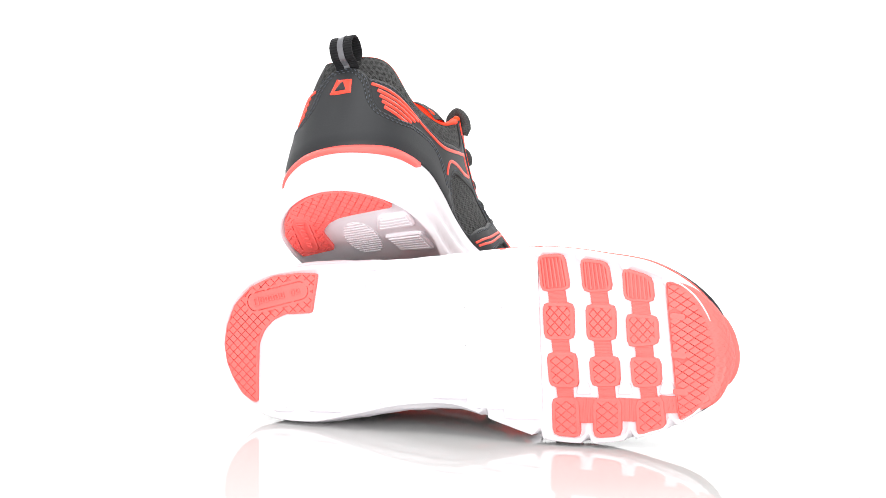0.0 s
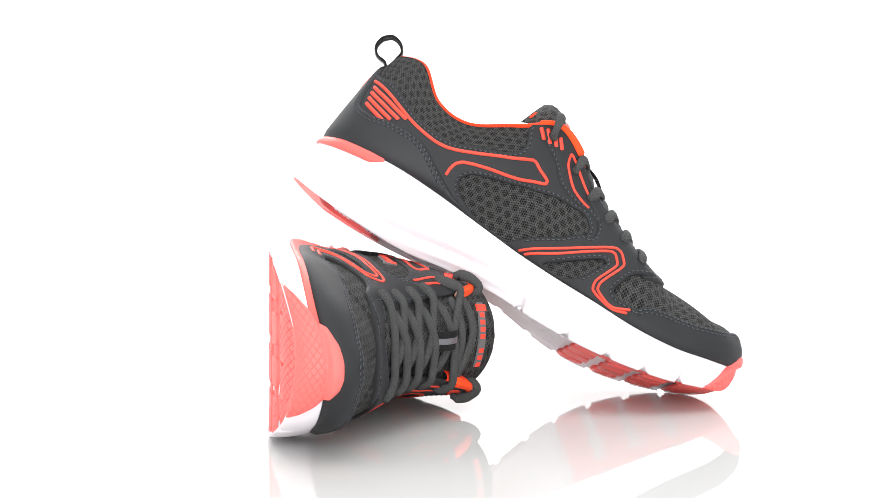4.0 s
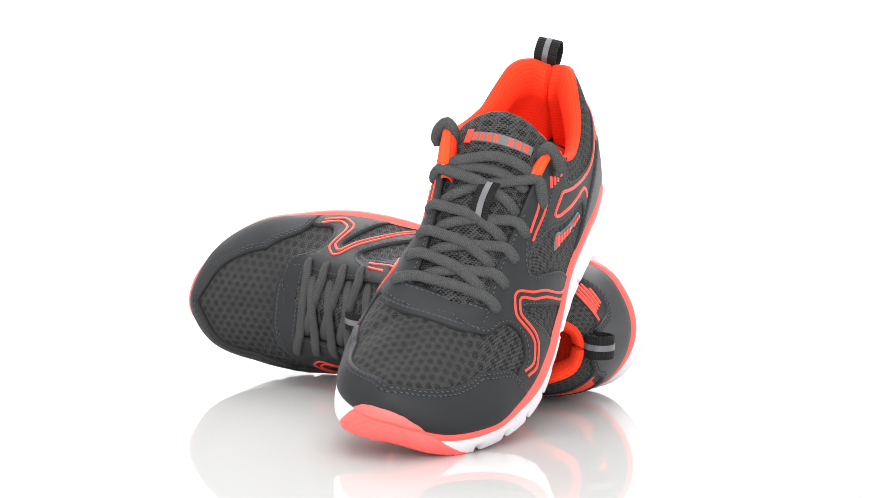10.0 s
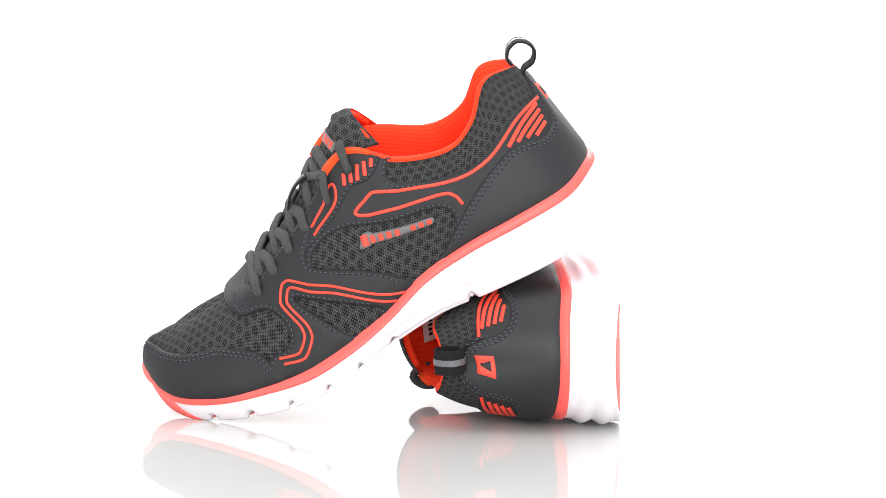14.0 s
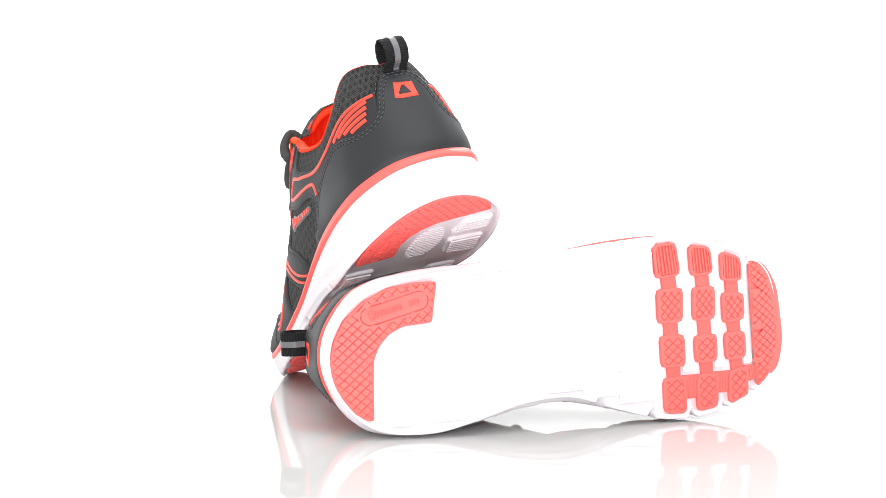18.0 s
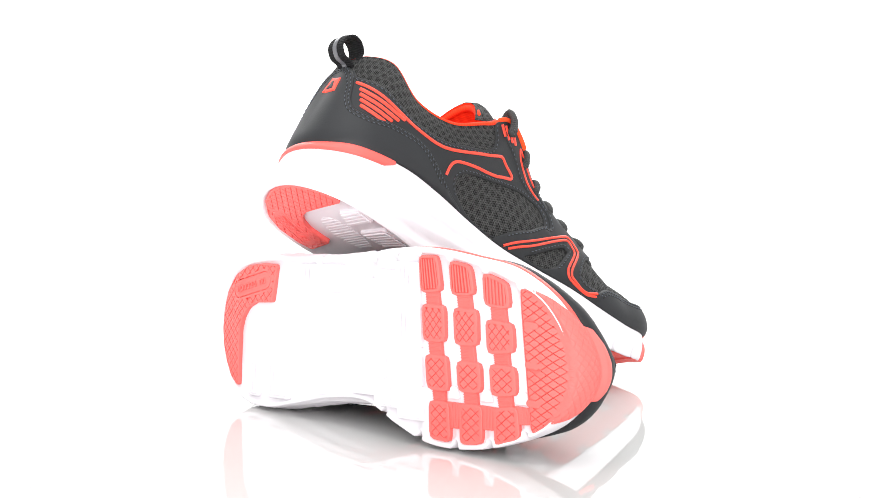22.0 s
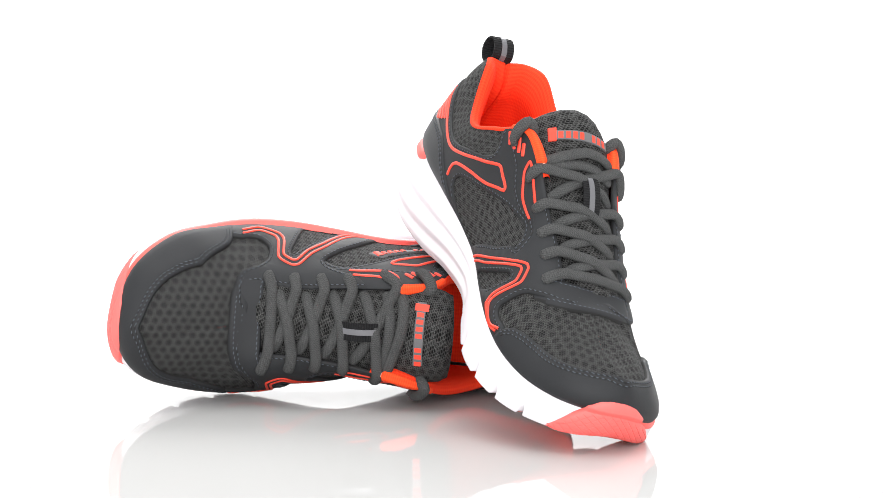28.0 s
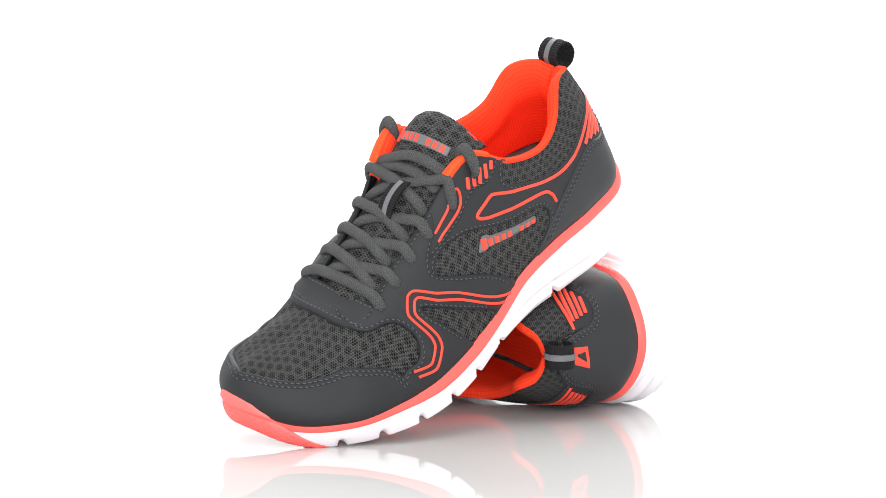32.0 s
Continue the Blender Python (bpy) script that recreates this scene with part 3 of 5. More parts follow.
def tread_z(x, y):
    """Height of the walking face of the sole."""
    e = np.asarray(SOLE_EDGE, float)
    out, inn = e[:13], np.concatenate([e[:1], e[:11:-1]])
    zo, zi = np.interp(x, out[:, 0], out[:, 2]), np.interp(x, inn[:, 0], inn[:, 2])
    f = np.clip((np.asarray(y) + 40) / 80, 0, 1)
    return zo * f + zi * (1 - f)


def clip_cell(poly, cell):
    """The piece of a polygon inside a convex cell (both anticlockwise)."""
    out = [tuple(p) for p in poly]
    for (ax, ay), (bx, by) in zip(cell, cell[1:] + cell[:1]):
        src, out = out, []
        for p, q in zip(src, src[1:] + src[:1]):
            dp = (bx - ax) * (p[1] - ay) - (by - ay) * (p[0] - ax)
            dq = (bx - ax) * (q[1] - ay) - (by - ay) * (q[0] - ax)
            if dp >= 0:
                out.append(p)
            if (dp >= 0) != (dq >= 0):
                u = dp / (dp - dq)
                out.append((p[0] + (q[0] - p[0]) * u, p[1] + (q[1] - p[1]) * u))
        if len(out) < 3:
            return []
    return out


def area2(poly):
    return sum(a[0] * b[1] - b[0] * a[1] for a, b in zip(poly, poly[1:] + poly[:1]))


def inset(poly, d):
    """Moves each side of an anticlockwise polygon inwards by d."""
    p = np.asarray(poly, float)
    a, b = np.roll(p, 1, 0), np.roll(p, -1, 0)
    e0, e1 = p - a, b - p
    n0 = np.stack([-e0[:, 1], e0[:, 0]], 1) / (np.linalg.norm(e0, axis=1, keepdims=True) + 1e-9)
    n1 = np.stack([-e1[:, 1], e1[:, 0]], 1) / (np.linalg.norm(e1, axis=1, keepdims=True) + 1e-9)
    n = n0 + n1
    n /= (n * n0).sum(1, keepdims=True).clip(0.35)
    return p + n * d


def block(bm, poly, low, high, side, chamfer=0.5):
    """A flat-topped block standing on the sole; low and high count outwards from the walking face."""
    poly = [tuple(q) for q in poly]
    if area2(poly) < 0:
        poly = poly[::-1]
    base, top = np.asarray(poly, float), inset(poly, chamfer)
    rings = []
    for q, h in ((base, low), (base, high - chamfer), (top, high)):
        z = tread_z(q[:, 0], q[:, 1]) - h
        rings.append([bm.verts.new((x / 1000, side * y / 1000, k / 1000)) for (x, y), k in zip(q, z)])
    n = len(poly)
    for a, b in zip(rings, rings[1:]):
        for i in range(n):
            ids = [a[i], a[(i + 1) % n], b[(i + 1) % n], b[i]]
            bm.faces.new(ids[::-1] if side > 0 else ids)
    bm.faces.new(rings[-1][::-1] if side > 0 else rings[-1])


def round_corners(poly, r, steps=3):
    out = []
    n = len(poly)
    for i in range(n):
        a, p, b = (np.asarray(poly[(i + k) % n], float) for k in (-1, 0, 1))
        da, db = a - p, b - p
        la, lb = np.linalg.norm(da), np.linalg.norm(db)
        q0, q1 = p + da * min(r / la, 0.45), p + db * min(r / lb, 0.45)
        for k in range(steps + 1):
            u = k / steps
            out.append(tuple((1 - u) ** 2 * q0 + 2 * u * (1 - u) * p + u * u * q1))
    return out


def diamond_cells(poly, pitch_x, pitch_y, gap):
    """Lozenge cells between two families of grooves over a polygon."""
    p = np.asarray(poly, float)
    (x0, y0), (x1, y1) = p.min(0), p.max(0)
    cells = []
    for i in range(-1, int((x1 - x0) / pitch_x * 2) + 3):
        for j in range(-1, int((y1 - y0) / pitch_y * 2) + 3):
            if (i + j) % 2:
                continue
            cx, cy = x0 + i * pitch_x / 2, y0 + j * pitch_y / 2
            hx, hy = pitch_x / 2 - gap * 0.75, pitch_y / 2 - gap * 0.75
            piece = clip_cell(poly, [(cx + hx, cy), (cx, cy + hy), (cx - hx, cy), (cx, cy - hy)])
            if len(piece) > 2 and abs(area2(piece)) > 2.0:
                cells.append(piece)
    return cells


def rib_cells(poly, count, gap):
    """Long ribs across the x of a four-cornered block."""
    a, b, c, d = (np.asarray(q, float) for q in poly)
    cells = []
    for i in range(count):
        u0, u1 = i / count, (i + 1) / count
        g = gap / np.linalg.norm(b - a) / 2
        q = [a + (b - a) * (u0 + g), a + (b - a) * (u1 - g), d + (c - d) * (u1 - g), d + (c - d) * (u0 + g)]
        cells.append([tuple(k) for k in q])
    return cells


def ring_block(bm, outer, inner, low, high, side, chamfer=0.35):
    """A raised frame between two outlines of equally many corners."""
    rings = []
    for q, h in ((outer, low), (outer, high - chamfer), (inset(outer, chamfer), high), (inner, high), (inner, low)):
        q = np.asarray(q, float)
        z = tread_z(q[:, 0], q[:, 1]) - h
        rings.append([bm.verts.new((x / 1000, side * y / 1000, k / 1000)) for (x, y), k in zip(q, z)])
    n = len(outer)
    for a, b in zip(rings, rings[1:]):
        for i in range(n):
            ids = [a[i], a[(i + 1) % n], b[(i + 1) % n], b[i]]
            bm.faces.new(ids[::-1] if side > 0 else ids)


def tread_part(name, outline, cells, mat, parent, side, low=-4.0, high=0.3, depth=0.85, label="", frame_width=0.0):
    """A rubber pad: a plate, the lozenges or ribs between its cut grooves, and a plain frame round them."""
    outline = [tuple(q) for q in (outline if area2(outline) > 0 else outline[::-1])]
    bm = bmesh.new()
    block(bm, outline if not frame_width else [tuple(q) for q in inset(outline, 0.3)], low, high - depth, side, 0.05)
    if frame_width:
        ring_block(bm, outline, [tuple(q) for q in inset(outline, frame_width)], low, high, side)
    for c in cells:
        c = c if area2(c) > 0 else c[::-1]
        block(bm, c, high - depth - 0.2, high, side, 0.1)
    return part(name, bm, mat, parent, label, smooth=False)


# notches in the sole's lower edge between the blocks
NOTCHES = [4.35, 6.0, 6.9, 7.75, 8.65, 9.5, 10.3, 14.55, 15.42, 16.28, 17.27, 18.4]


def sole_wall(s, w):
    """The side of the midsole with its flowing ridges and edge notches."""
    s, w = np.broadcast_arrays(np.asarray(s, float), np.asarray(w, float))
    p = wall(s, w)
    n = outward(SOLE_EDGE, s)
    around = s % RINGS
    heel = np.where(around < 12.5, np.clip((7.2 - around) / 1.5, 0, 1) * np.clip((around - 0.6) / 1.0, 0, 1),
                    np.clip((around - 18.2) / 1.5, 0, 1) * np.clip((24.4 - around) / 1.0, 0, 1))
    along = np.where(around < 12.5, around, RINGS - around)
    sweep = w * 3.1 - (along - 3.0) * 0.22
    ridge = (np.abs((sweep % 1.0) - 0.5) * 2) ** 0.7
    band = np.clip((w - 0.04) / 0.1, 0, 1) * np.clip((0.80 - w) / 0.1, 0, 1)
    cut = np.zeros_like(s)
    for at in NOTCHES:
        cut = np.maximum(cut, np.clip(1.35 - np.abs(around - at) / 0.075, 0, 1))
    fade = np.clip(1 - w / 0.42, 0, 1)
    p = p + n * (ridge * 3.4 * heel * band - cut * fade * 3.4 - 1.4 * heel * band)[..., None]
    p[..., 2] += cut * np.clip(1 - w / 0.3, 0, 1) * 3.0
    return p


def skin(s, q):
    """Under the edge of the sole for q below 0, its side up to q = 1, then on over the upper."""
    s, q = np.broadcast_arrays(np.asarray(s, float), np.asarray(q, float))
    p = np.where((q <= 1)[..., None], wall(s, np.clip(q, 0, 1)), upper(s, np.clip(q - 1, 0, 1)))
    under = np.clip(-q, 0, None)[..., None]
    p = p - outward(SOLE_EDGE, s) * under * 30
    p[..., 2] = np.where(q < 0, np.minimum(p[..., 2], tread_z(p[..., 0], p[..., 1]) - 0.05), p[..., 2])
    return p


def band_mesh(s, low, high, proud, side, rows=7, grooved=False):
    """A rubber band over the sole's side between two heights (arrays along s), with rounded edges."""
    u = np.linspace(0, 1, rows)[None, :]
    q = low[:, None] + (high - low)[:, None] * u
    ss = np.broadcast_to(s[:, None], q.shape)
    p = skin(ss, q)
    n = outward(SOLE_EDGE, ss) * [1, 1, 0] + np.array([0, 0, 0.25]) * np.clip(q - 0.9, 0, 1)[..., None]
    swell = np.sqrt(np.clip(1 - np.abs(2 * u - 1) ** 4, 0, 1)) * 1.0
    over = 2.2 * np.clip((q - 1) / 0.07, 0, 1)  # lies on the toe cap
    swell = swell * np.clip(np.minimum(s - s[0], s[-1] - s) / 0.3, 0, 1)[:, None] ** 0.6
    p = p + n * (proud * swell - 0.25 + over)[..., None]
    if grooved:  # lozenge grooves run on from the tread
        a = p[..., 1] + 0 * q
        b = np.concatenate([np.zeros((len(s), 1)), np.cumsum(np.linalg.norm(np.diff(p, axis=1), axis=2), axis=1)], 1)
        lines = np.minimum(np.abs((a / 5.2 + b / 4.0) % 1 - 0.5), np.abs((a / 5.2 - b / 4.0) % 1 - 0.5))
        cut = np.clip(1 - lines / 0.075, 0, 1) * np.clip((0.86 - u) / 0.1, 0, 1)
        p = p - n * (0.55 * cut)[..., None]
    bm, rings = sheet(p, side=side)
    return bm


TONGUE_LINE = [(222, 0, 51.5), (206, 0, 62.6), (182, 0, 75.5), (160, -1, 89), (142, 0, 102.5), (131, 0.5, 113), (123.5, 0.5, 119.5), (117.5, 0, 123), (111.5, 0, 124)]
TONGUE_HALF = [25, 25.5, 25, 24, 26, 28, 27.5, 26.5, 24]


def tongue_frame():
    c = spline(TONGUE_LINE, 2.5)
    base = np.asarray(TONGUE_LINE, float)
    half = np.interp(-c[:, 0], -base[:, 0], TONGUE_HALF)
    t = np.gradient(c, axis=0)
    t /= np.linalg.norm(t, axis=1, keepdims=True)
    up = np.cross(t, [0, -1.0, 0])
    up *= np.sign(up[:, 2:3])
    return c, half, t, up


def tongue_point(u, y, rise=0.0, curl=(9.0, 16.0)):
    """A place on the tongue's front: u from its root (0) to its tip (1), y from -1 to 1 across."""
    c, half, t, up = tongue_frame()
    k = np.linspace(0, 1, len(c))
    f = lambda a: np.stack([np.interp(u, k, a[:, i]) for i in range(3)], -1)
    h = np.interp(u, k, half)
    y = np.asarray(y, float)
    wrap = np.asarray(u, float) ** 5
    drop = 5.0 * y**2
    return f(c) + np.stack([-curl[0] * wrap * y**2, h * y, -curl[1] * wrap * y**2], -1) + f(up) * (3.2 + rise - drop)[..., None]


def build_shoe(name, side, m, label):
    shoe = tagged(new(name), label, "shoe", "pair of running shoes")
    shoe.matrix_world = m

    def P(n, bm, mat, parent=shoe, note="", smooth=True):
        return part(n, bm, mat, parent, note, smooth)

    # base skin of the upper
    s = np.linspace(0, RINGS, 225, endpoint=True)[:, None]
    v = np.linspace(0, 1, 32)[None, :]
    ss, vv = np.broadcast_arrays(s, v)
    # fabric coordinates: unrolled on the sides, flat over the vamp
    skin_p = upper(ss, vv)
    bm, _ = sheet(skin_p, side=side, uv=np.stack([ss * SU, vv * SV], -1))
    layer = bm.loops.layers.uv.verify()
    for f in bm.faces:
        mid_s = sum(l[layer].uv.x for l in f.loops) / len(f.loops) / SU
        if 7.95 < mid_s < 16.85:
            for l in f.loops:
                l[layer].uv = (l.vert.co.x * 1000, l.vert.co.y * side * 1120)
    body = P("upper", bm, FABRIC, note="dark grey open air mesh")
    # midsole
    s = np.linspace(0, RINGS, 500, endpoint=False)[:, None]
    w = np.linspace(0, 1, 26)[None, :]
    bm, rows = sheet(sole_wall(s, w), closed_u=True, side=side)
    edge = sole_wall(s[:, 0], np.zeros(500))
    spine = np.stack([np.clip(edge[:, 0], 38, 252), 0 * edge[:, 0], 0 * edge[:, 0]], 1)
    last = [r[0] for r in rows]
    for k, lip in ((0.985, 0.0), (0.955, 0.3), (0.94, 2.2), (0.6, 2.5), (0.25, 2.5), (0.0, 2.5)):
        q = spine + (edge - spine) * k
        q[:, 2] = np.where(k > 0.97, edge[:, 2] - 0.4, tread_z(q[:, 0], q[:, 1]) + lip)
        ringv = [bm.verts.new((x / 1000, side * y / 1000, z / 1000)) for x, y, z in q]
        for i in range(500):
            ids = [last[i], last[(i + 1) % 500], ringv[(i + 1) % 500], ringv[i]]
            bm.faces.new(ids if side > 0 else ids[::-1])
        last = ringv
    midsole = P("midsole", bm, FOAM, note="white foam midsole with flowing ridges")
    # coral rand along the outer side and round the heel, toe bumper
    s = np.linspace(-2.82, 12.6, 240)
    low = np.interp(s, [-2.82, -2.55, -1.8, -0.6, 0, 2, 4, 5, 7, 8, 9, 10, 11, 11.8, 12.6], [0.97, 0.86, 0.84, 0.85, 0.85, 0.84, 0.84, 0.84, 0.74, 0.7, 0.76, 0.76, 0.74, 0.62, 0.5])
    P("rand", band_mesh(s, low, np.full(240, 1.02), np.interp(s, [-2.82, 2.0, 4.0, 6.5, 8.5, 9.6, 12.6], [1.9, 1.9, 2.8, 2.8, 1.7, 1.0, 1.0])[:, None], side), CORAL, note="coral rubber rand")
    s = np.linspace(10.55, 13.8, 480)
    high = np.interp(s, [10.55, 10.75, 10.9, 11.05, 11.2, 11.42, 11.7, 12.0, 12.4, 12.7, 13.0, 13.25, 13.45, 13.7, 14.0], [0.05, 0.2, 0.4, 0.62, 0.9, 1.08, 1.19, 1.23, 1.24, 1.2, 1.08, 0.82, 0.5, 0.14, 0.0])
    for _ in range(12):
        high[1:-1] = 0.25 * high[:-2] + 0.5 * high[1:-1] + 0.25 * high[2:]
    P("toe_bumper", band_mesh(s, np.interp(s, [10.55, 11.2, 13.2, 13.8], [-0.08, -0.1, -0.1, -0.08]), high, np.interp(s, [9.9, 11.0, 11.4, 13.3, 14.0], [0.8, 1.2, 3.1, 3.1, 1.0])[:, None], side, 84, True), TREAD, note="coral rubber toe bumper")
    # outsole
    heel = [tuple(q) for q in round_corners(HEEL_TREAD, 2.0)[::-1]]
    pill_axis = (np.array([21.4, 23.2]), np.array([49.3, 29.6]))
    d = (pill_axis[1] - pill_axis[0]) / np.linalg.norm(pill_axis[1] - pill_axis[0])
    nrm = np.array([-d[1], d[0]])

    def pill(r, axis=pill_axis, way=d, over=nrm):
        a = np.linspace(np.pi / 2, 3 * np.pi / 2, 9)
        ends = [axis[0] + r * (way * np.cos(k) + over * np.sin(k)) for k in a]
        ends += [axis[1] + r * (way * np.cos(k) + over * np.sin(k)) for k in a + np.pi]
        return [tuple(q) for q in ends]

    def without(cells, hole):
        """Leaves out the cells whose middle lies in the hole."""
        return [c for c in cells if not inside(np.array([np.mean(c, 0)]), [np.array(hole)])[0]]

    rim = 0.9
    core = [tuple(q) for q in inset(heel if area2(heel) > 0 else heel[::-1], rim)]
    heel_cells = without(diamond_cells(core, 5.6, 4.9, 0.34), pill(6.0))
    heel_pad = tread_part("heel_tread", heel, heel_cells, TREAD, shoe, side, label="coral rubber heel tread with lozenge grooves", frame_width=rim)
    bm = bmesh.new()
    block(bm, pill(4.9), -0.9, 0.3, side, 0.25)
    ring_block(bm, pill(6.7), pill(5.35), -0.9, 0.33, side, 0.1)
    badge = P("badge", bm, TREAD, heel_pad, "coral pill-shaped badge", False)
    bm = bmesh.new()
    for k in range(9):
        at = pill_axis[0] + d * (1.0 + k * 3.3)
        if k != 6:
            w, h = (1.6, 2.3) if k == 0 else (1.15, 1.6)
            ring_block(bm, [tuple(at + d * a * w + nrm * b * h) for a, b in ((-1, -1), (1, -1), (1, 1), (-1, 1))],
                       [tuple(at + d * a * (w - 0.55) + nrm * b * (h - 0.55)) for a, b in ((-1, -1), (1, -1), (1, 1), (-1, 1))], 0.2, 0.62, side, 0.12)
    P("badge_bars", bm, TREAD, badge, "", False)
    toe = [tuple(q) for q in round_corners(TOE_TREAD, 2.0)[::-1]]
    pegs = [(np.array([259.2 - 0.02 * y, y]), np.array([263.6 - 0.02 * y, y - 0.6])) for y in (16.0, -4.5, -24.0)]
    toe_cells = diamond_cells([tuple(q) for q in inset(toe if area2(toe) > 0 else toe[::-1], 0.9)], 6.4, 4.5, 0.34)
    for axis in pegs:
        toe_cells = without(toe_cells, pill(2.2, axis, np.array([1.0, 0.0]), np.array([0.0, 1.0])))
    toe_pad = tread_part("toe_tread", toe, toe_cells, TREAD, shoe, side, -1.5, label="coral rubber toe tread with lozenge grooves", frame_width=0.7)
    for axis in pegs:
        bm = bmesh.new()
        block(bm, pill(1.9, axis, np.array([1.0, 0.0]), np.array([0.0, 1.0])), -0.9, 0.25, side, 0.3)
        P("tread_peg", bm, TREAD, toe_pad, "", False)
    for r, row in enumerate(TREAD_ROWS):
        for k, (a, b) in enumerate(zip(row, row[1:])):
            a, b = np.array(a, float), np.array(b, float)
            q = [a[3] * 0.78 + a[2] * 0.22, a[2] * 0.78 + a[3] * 0.22, b[1] * 0.78 + b[0] * 0.22, b[0] * 0.78 + b[1] * 0.22]
            q[0], q[1] = q[0] + [0, 1.5], q[1] + [0, 1.5]
            q[2], q[3] = q[2] - [0, 1.5], q[3] - [0, 1.5]
            bm = bmesh.new()
            block(bm, [tuple(z) for z in q], -4, -0.55, side, 0.2)
            for z in np.linspace(0.14, 0.86, 6):
                a1, b1 = q[0] + (q[3] - q[0]) * z, q[1] + (q[2] - q[1]) * z
                block(bm, [tuple(a1 + [0, 0.3]), tuple(b1 + [0, 0.3]), tuple(b1 - [0, 0.3]), tuple(a1 - [0, 0.3])], -0.7, -0.25, side, 0.1)
            P("tread_web", bm, TREAD, shoe, "", False)
        nxt = TREAD_ROWS[r + 1][3] if r < 2 else [(261, -27), 0, 0, (262, -43)]
        bm = bmesh.new()
        q = [np.array(z, float) for z in (row[3][1], nxt[0], (nxt[3][0], nxt[3][1] + 8), (row[3][2][0], row[3][2][1] + 8))]
        block(bm, [tuple(q[0] - [2, 0]), tuple(q[1] + [2, 0]), tuple(q[2] + [2, 0]), tuple(q[3] - [2, 0])], -4, -0.55, side, 0.2)
        for z in (0.25, 0.5, 0.75):
            a1, b1 = q[0] + (q[1] - q[0]) * z, q[3] + (q[2] - q[3]) * z
            block(bm, [tuple(a1 + [0.35, 0]), tuple(a1 - [0.35, 0]), tuple(b1 - [0.35, 0]), tuple(b1 + [0.35, 0])], -0.7, -0.25, side, 0.1)
        P("tread_web", bm, TREAD, shoe, "", False)
        for k, quad in enumerate(row):
            outline = round_corners(quad, 3.6, 2)
            core = [tuple(z) for z in inset(quad if area2(quad) > 0 else quad[::-1], 1.9)]
            if k == 0:
                mid_q = [tuple(z) for z in (np.asarray(quad) * 0.8 + np.mean(quad, 0) * 0.2)]
                cells = rib_cells(mid_q, 6, 1.1)
                fw = 1.5
            else:
                cells = diamond_cells(core, 4.6 if k == 1 else 6.2, 5.0, 0.36)
                fw = 1.9
            tread_part("tread_block", outline, cells, TREAD, shoe, side, frame_width=fw)
        # the small white stop at the end of each flex groove
        bm = bmesh.new()
        b = row[2]
        x0 = b[2][0] + 1.0
        block(bm, round_corners([(x0 - 1, -18.5), (x0 + 3.6, -18.5), (x0 + 5.5, -25.5), (x0 - 3, -25.5)], 2.0), -3.6, -1.0, side, 0.5)
        P("groove_stop", bm, FOAM, midsole, "", False)
    # white foam blocks of the waist
    for k, x in enumerate((168, 146, 126)):
        hw = 45 - 5 * k
        long_ = (20.5, 21, 19)[k]
        for y0, y1 in ((hw, 20.5), (20.5, 0), (0, -20.5), (-20.5, -hw + 6)):
            quad = [(x - 1, y0), (x + long_, y0), (x + long_, y1), (x - 1, y1)]
            bm = bmesh.new()
            block(bm, round_corners(quad, 0.6), -4, -0.4, side, 0.12)
            for c in rib_cells([tuple(z) for z in (np.asarray(quad) * 0.84 + np.mean(quad, 0) * 0.16)], 5, 1.1):
                block(bm, c, -0.5, 0.1, side, 0.15)
            P("foam_block", bm, FOAM, midsole, "white ribbed foam block", False)
    for quad, ribs in (([(51, -15), (71, -17), (74, -37.5), (52, -37.5)], 6), ([(93, -16), (114, -12), (116, -31), (94, -33)], 6),
                       ([(78, 40), (116, 41), (116, 26), (78, 22)], 9), ([(30, -20), (44, -14), (44, -38), (30, -38)], 4)):
        bm = bmesh.new()
        block(bm, round_corners(quad, 3.0), -4, -0.6, side, 0.6)
        for c in rib_cells([tuple(z) for z in (np.asarray(quad) * 0.82 + np.mean(quad, 0) * 0.18)], ribs, 1.0):
            block(bm, c, -0.7, 0.1, side, 0.2)
        P("foam_pod", bm, FOAM, midsole, "white ribbed foam pod", False)
    bm = bmesh.new()
    a = np.linspace(0, 2 * np.pi, 25)[:-1]
    block(bm, [(53 + 20 * math.cos(k), -1.5 + 0.085 * 20 * math.cos(k) + 10.5 * math.sin(k)) for k in a], -4, -2.3, side, 0.2)
    for k in range(14):
        x = 34.6 + k * 2.6
        h = 9.8 * math.sqrt(max(1 - ((x + 0.8 - 53) / 19.4) ** 2, 0.02))
        y = -1.5 + 0.085 * (x - 53)
        block(bm, round_corners([(x, y + h), (x + 1.6, y + h), (x + 1.6, y - h), (x, y - h)], 0.75, 2), -4, -1.9, side, 0.25)
    P("foam_crash_pad", bm, FOAM, midsole, "white ribbed oval heel pad", False)
    # sewn-on pieces
    P("quarter_panel", panel_mesh([QUARTER_OUT, WINDOW_OUT], 1.0, side), (OVERLAY, DARK))
    P("quarter_panel", panel_mesh([QUARTER_IN, WINDOW_IN], 1.0, side), (OVERLAY, DARK))
    P("eyestay", panel_mesh([STAY_OUT], 1.6, side), (OVERLAY, DARK))
    P("eyestay", panel_mesh([STAY_IN], 1.6, side), (OVERLAY, DARK))
    P("saddle_panel", panel_mesh([SADDLE_OUT, GILL_OUT], 2.1, side), (OVERLAY, DARK))
    P("saddle_panel", panel_mesh([SADDLE_IN, GILL_IN], 2.1, side), (OVERLAY, DARK))
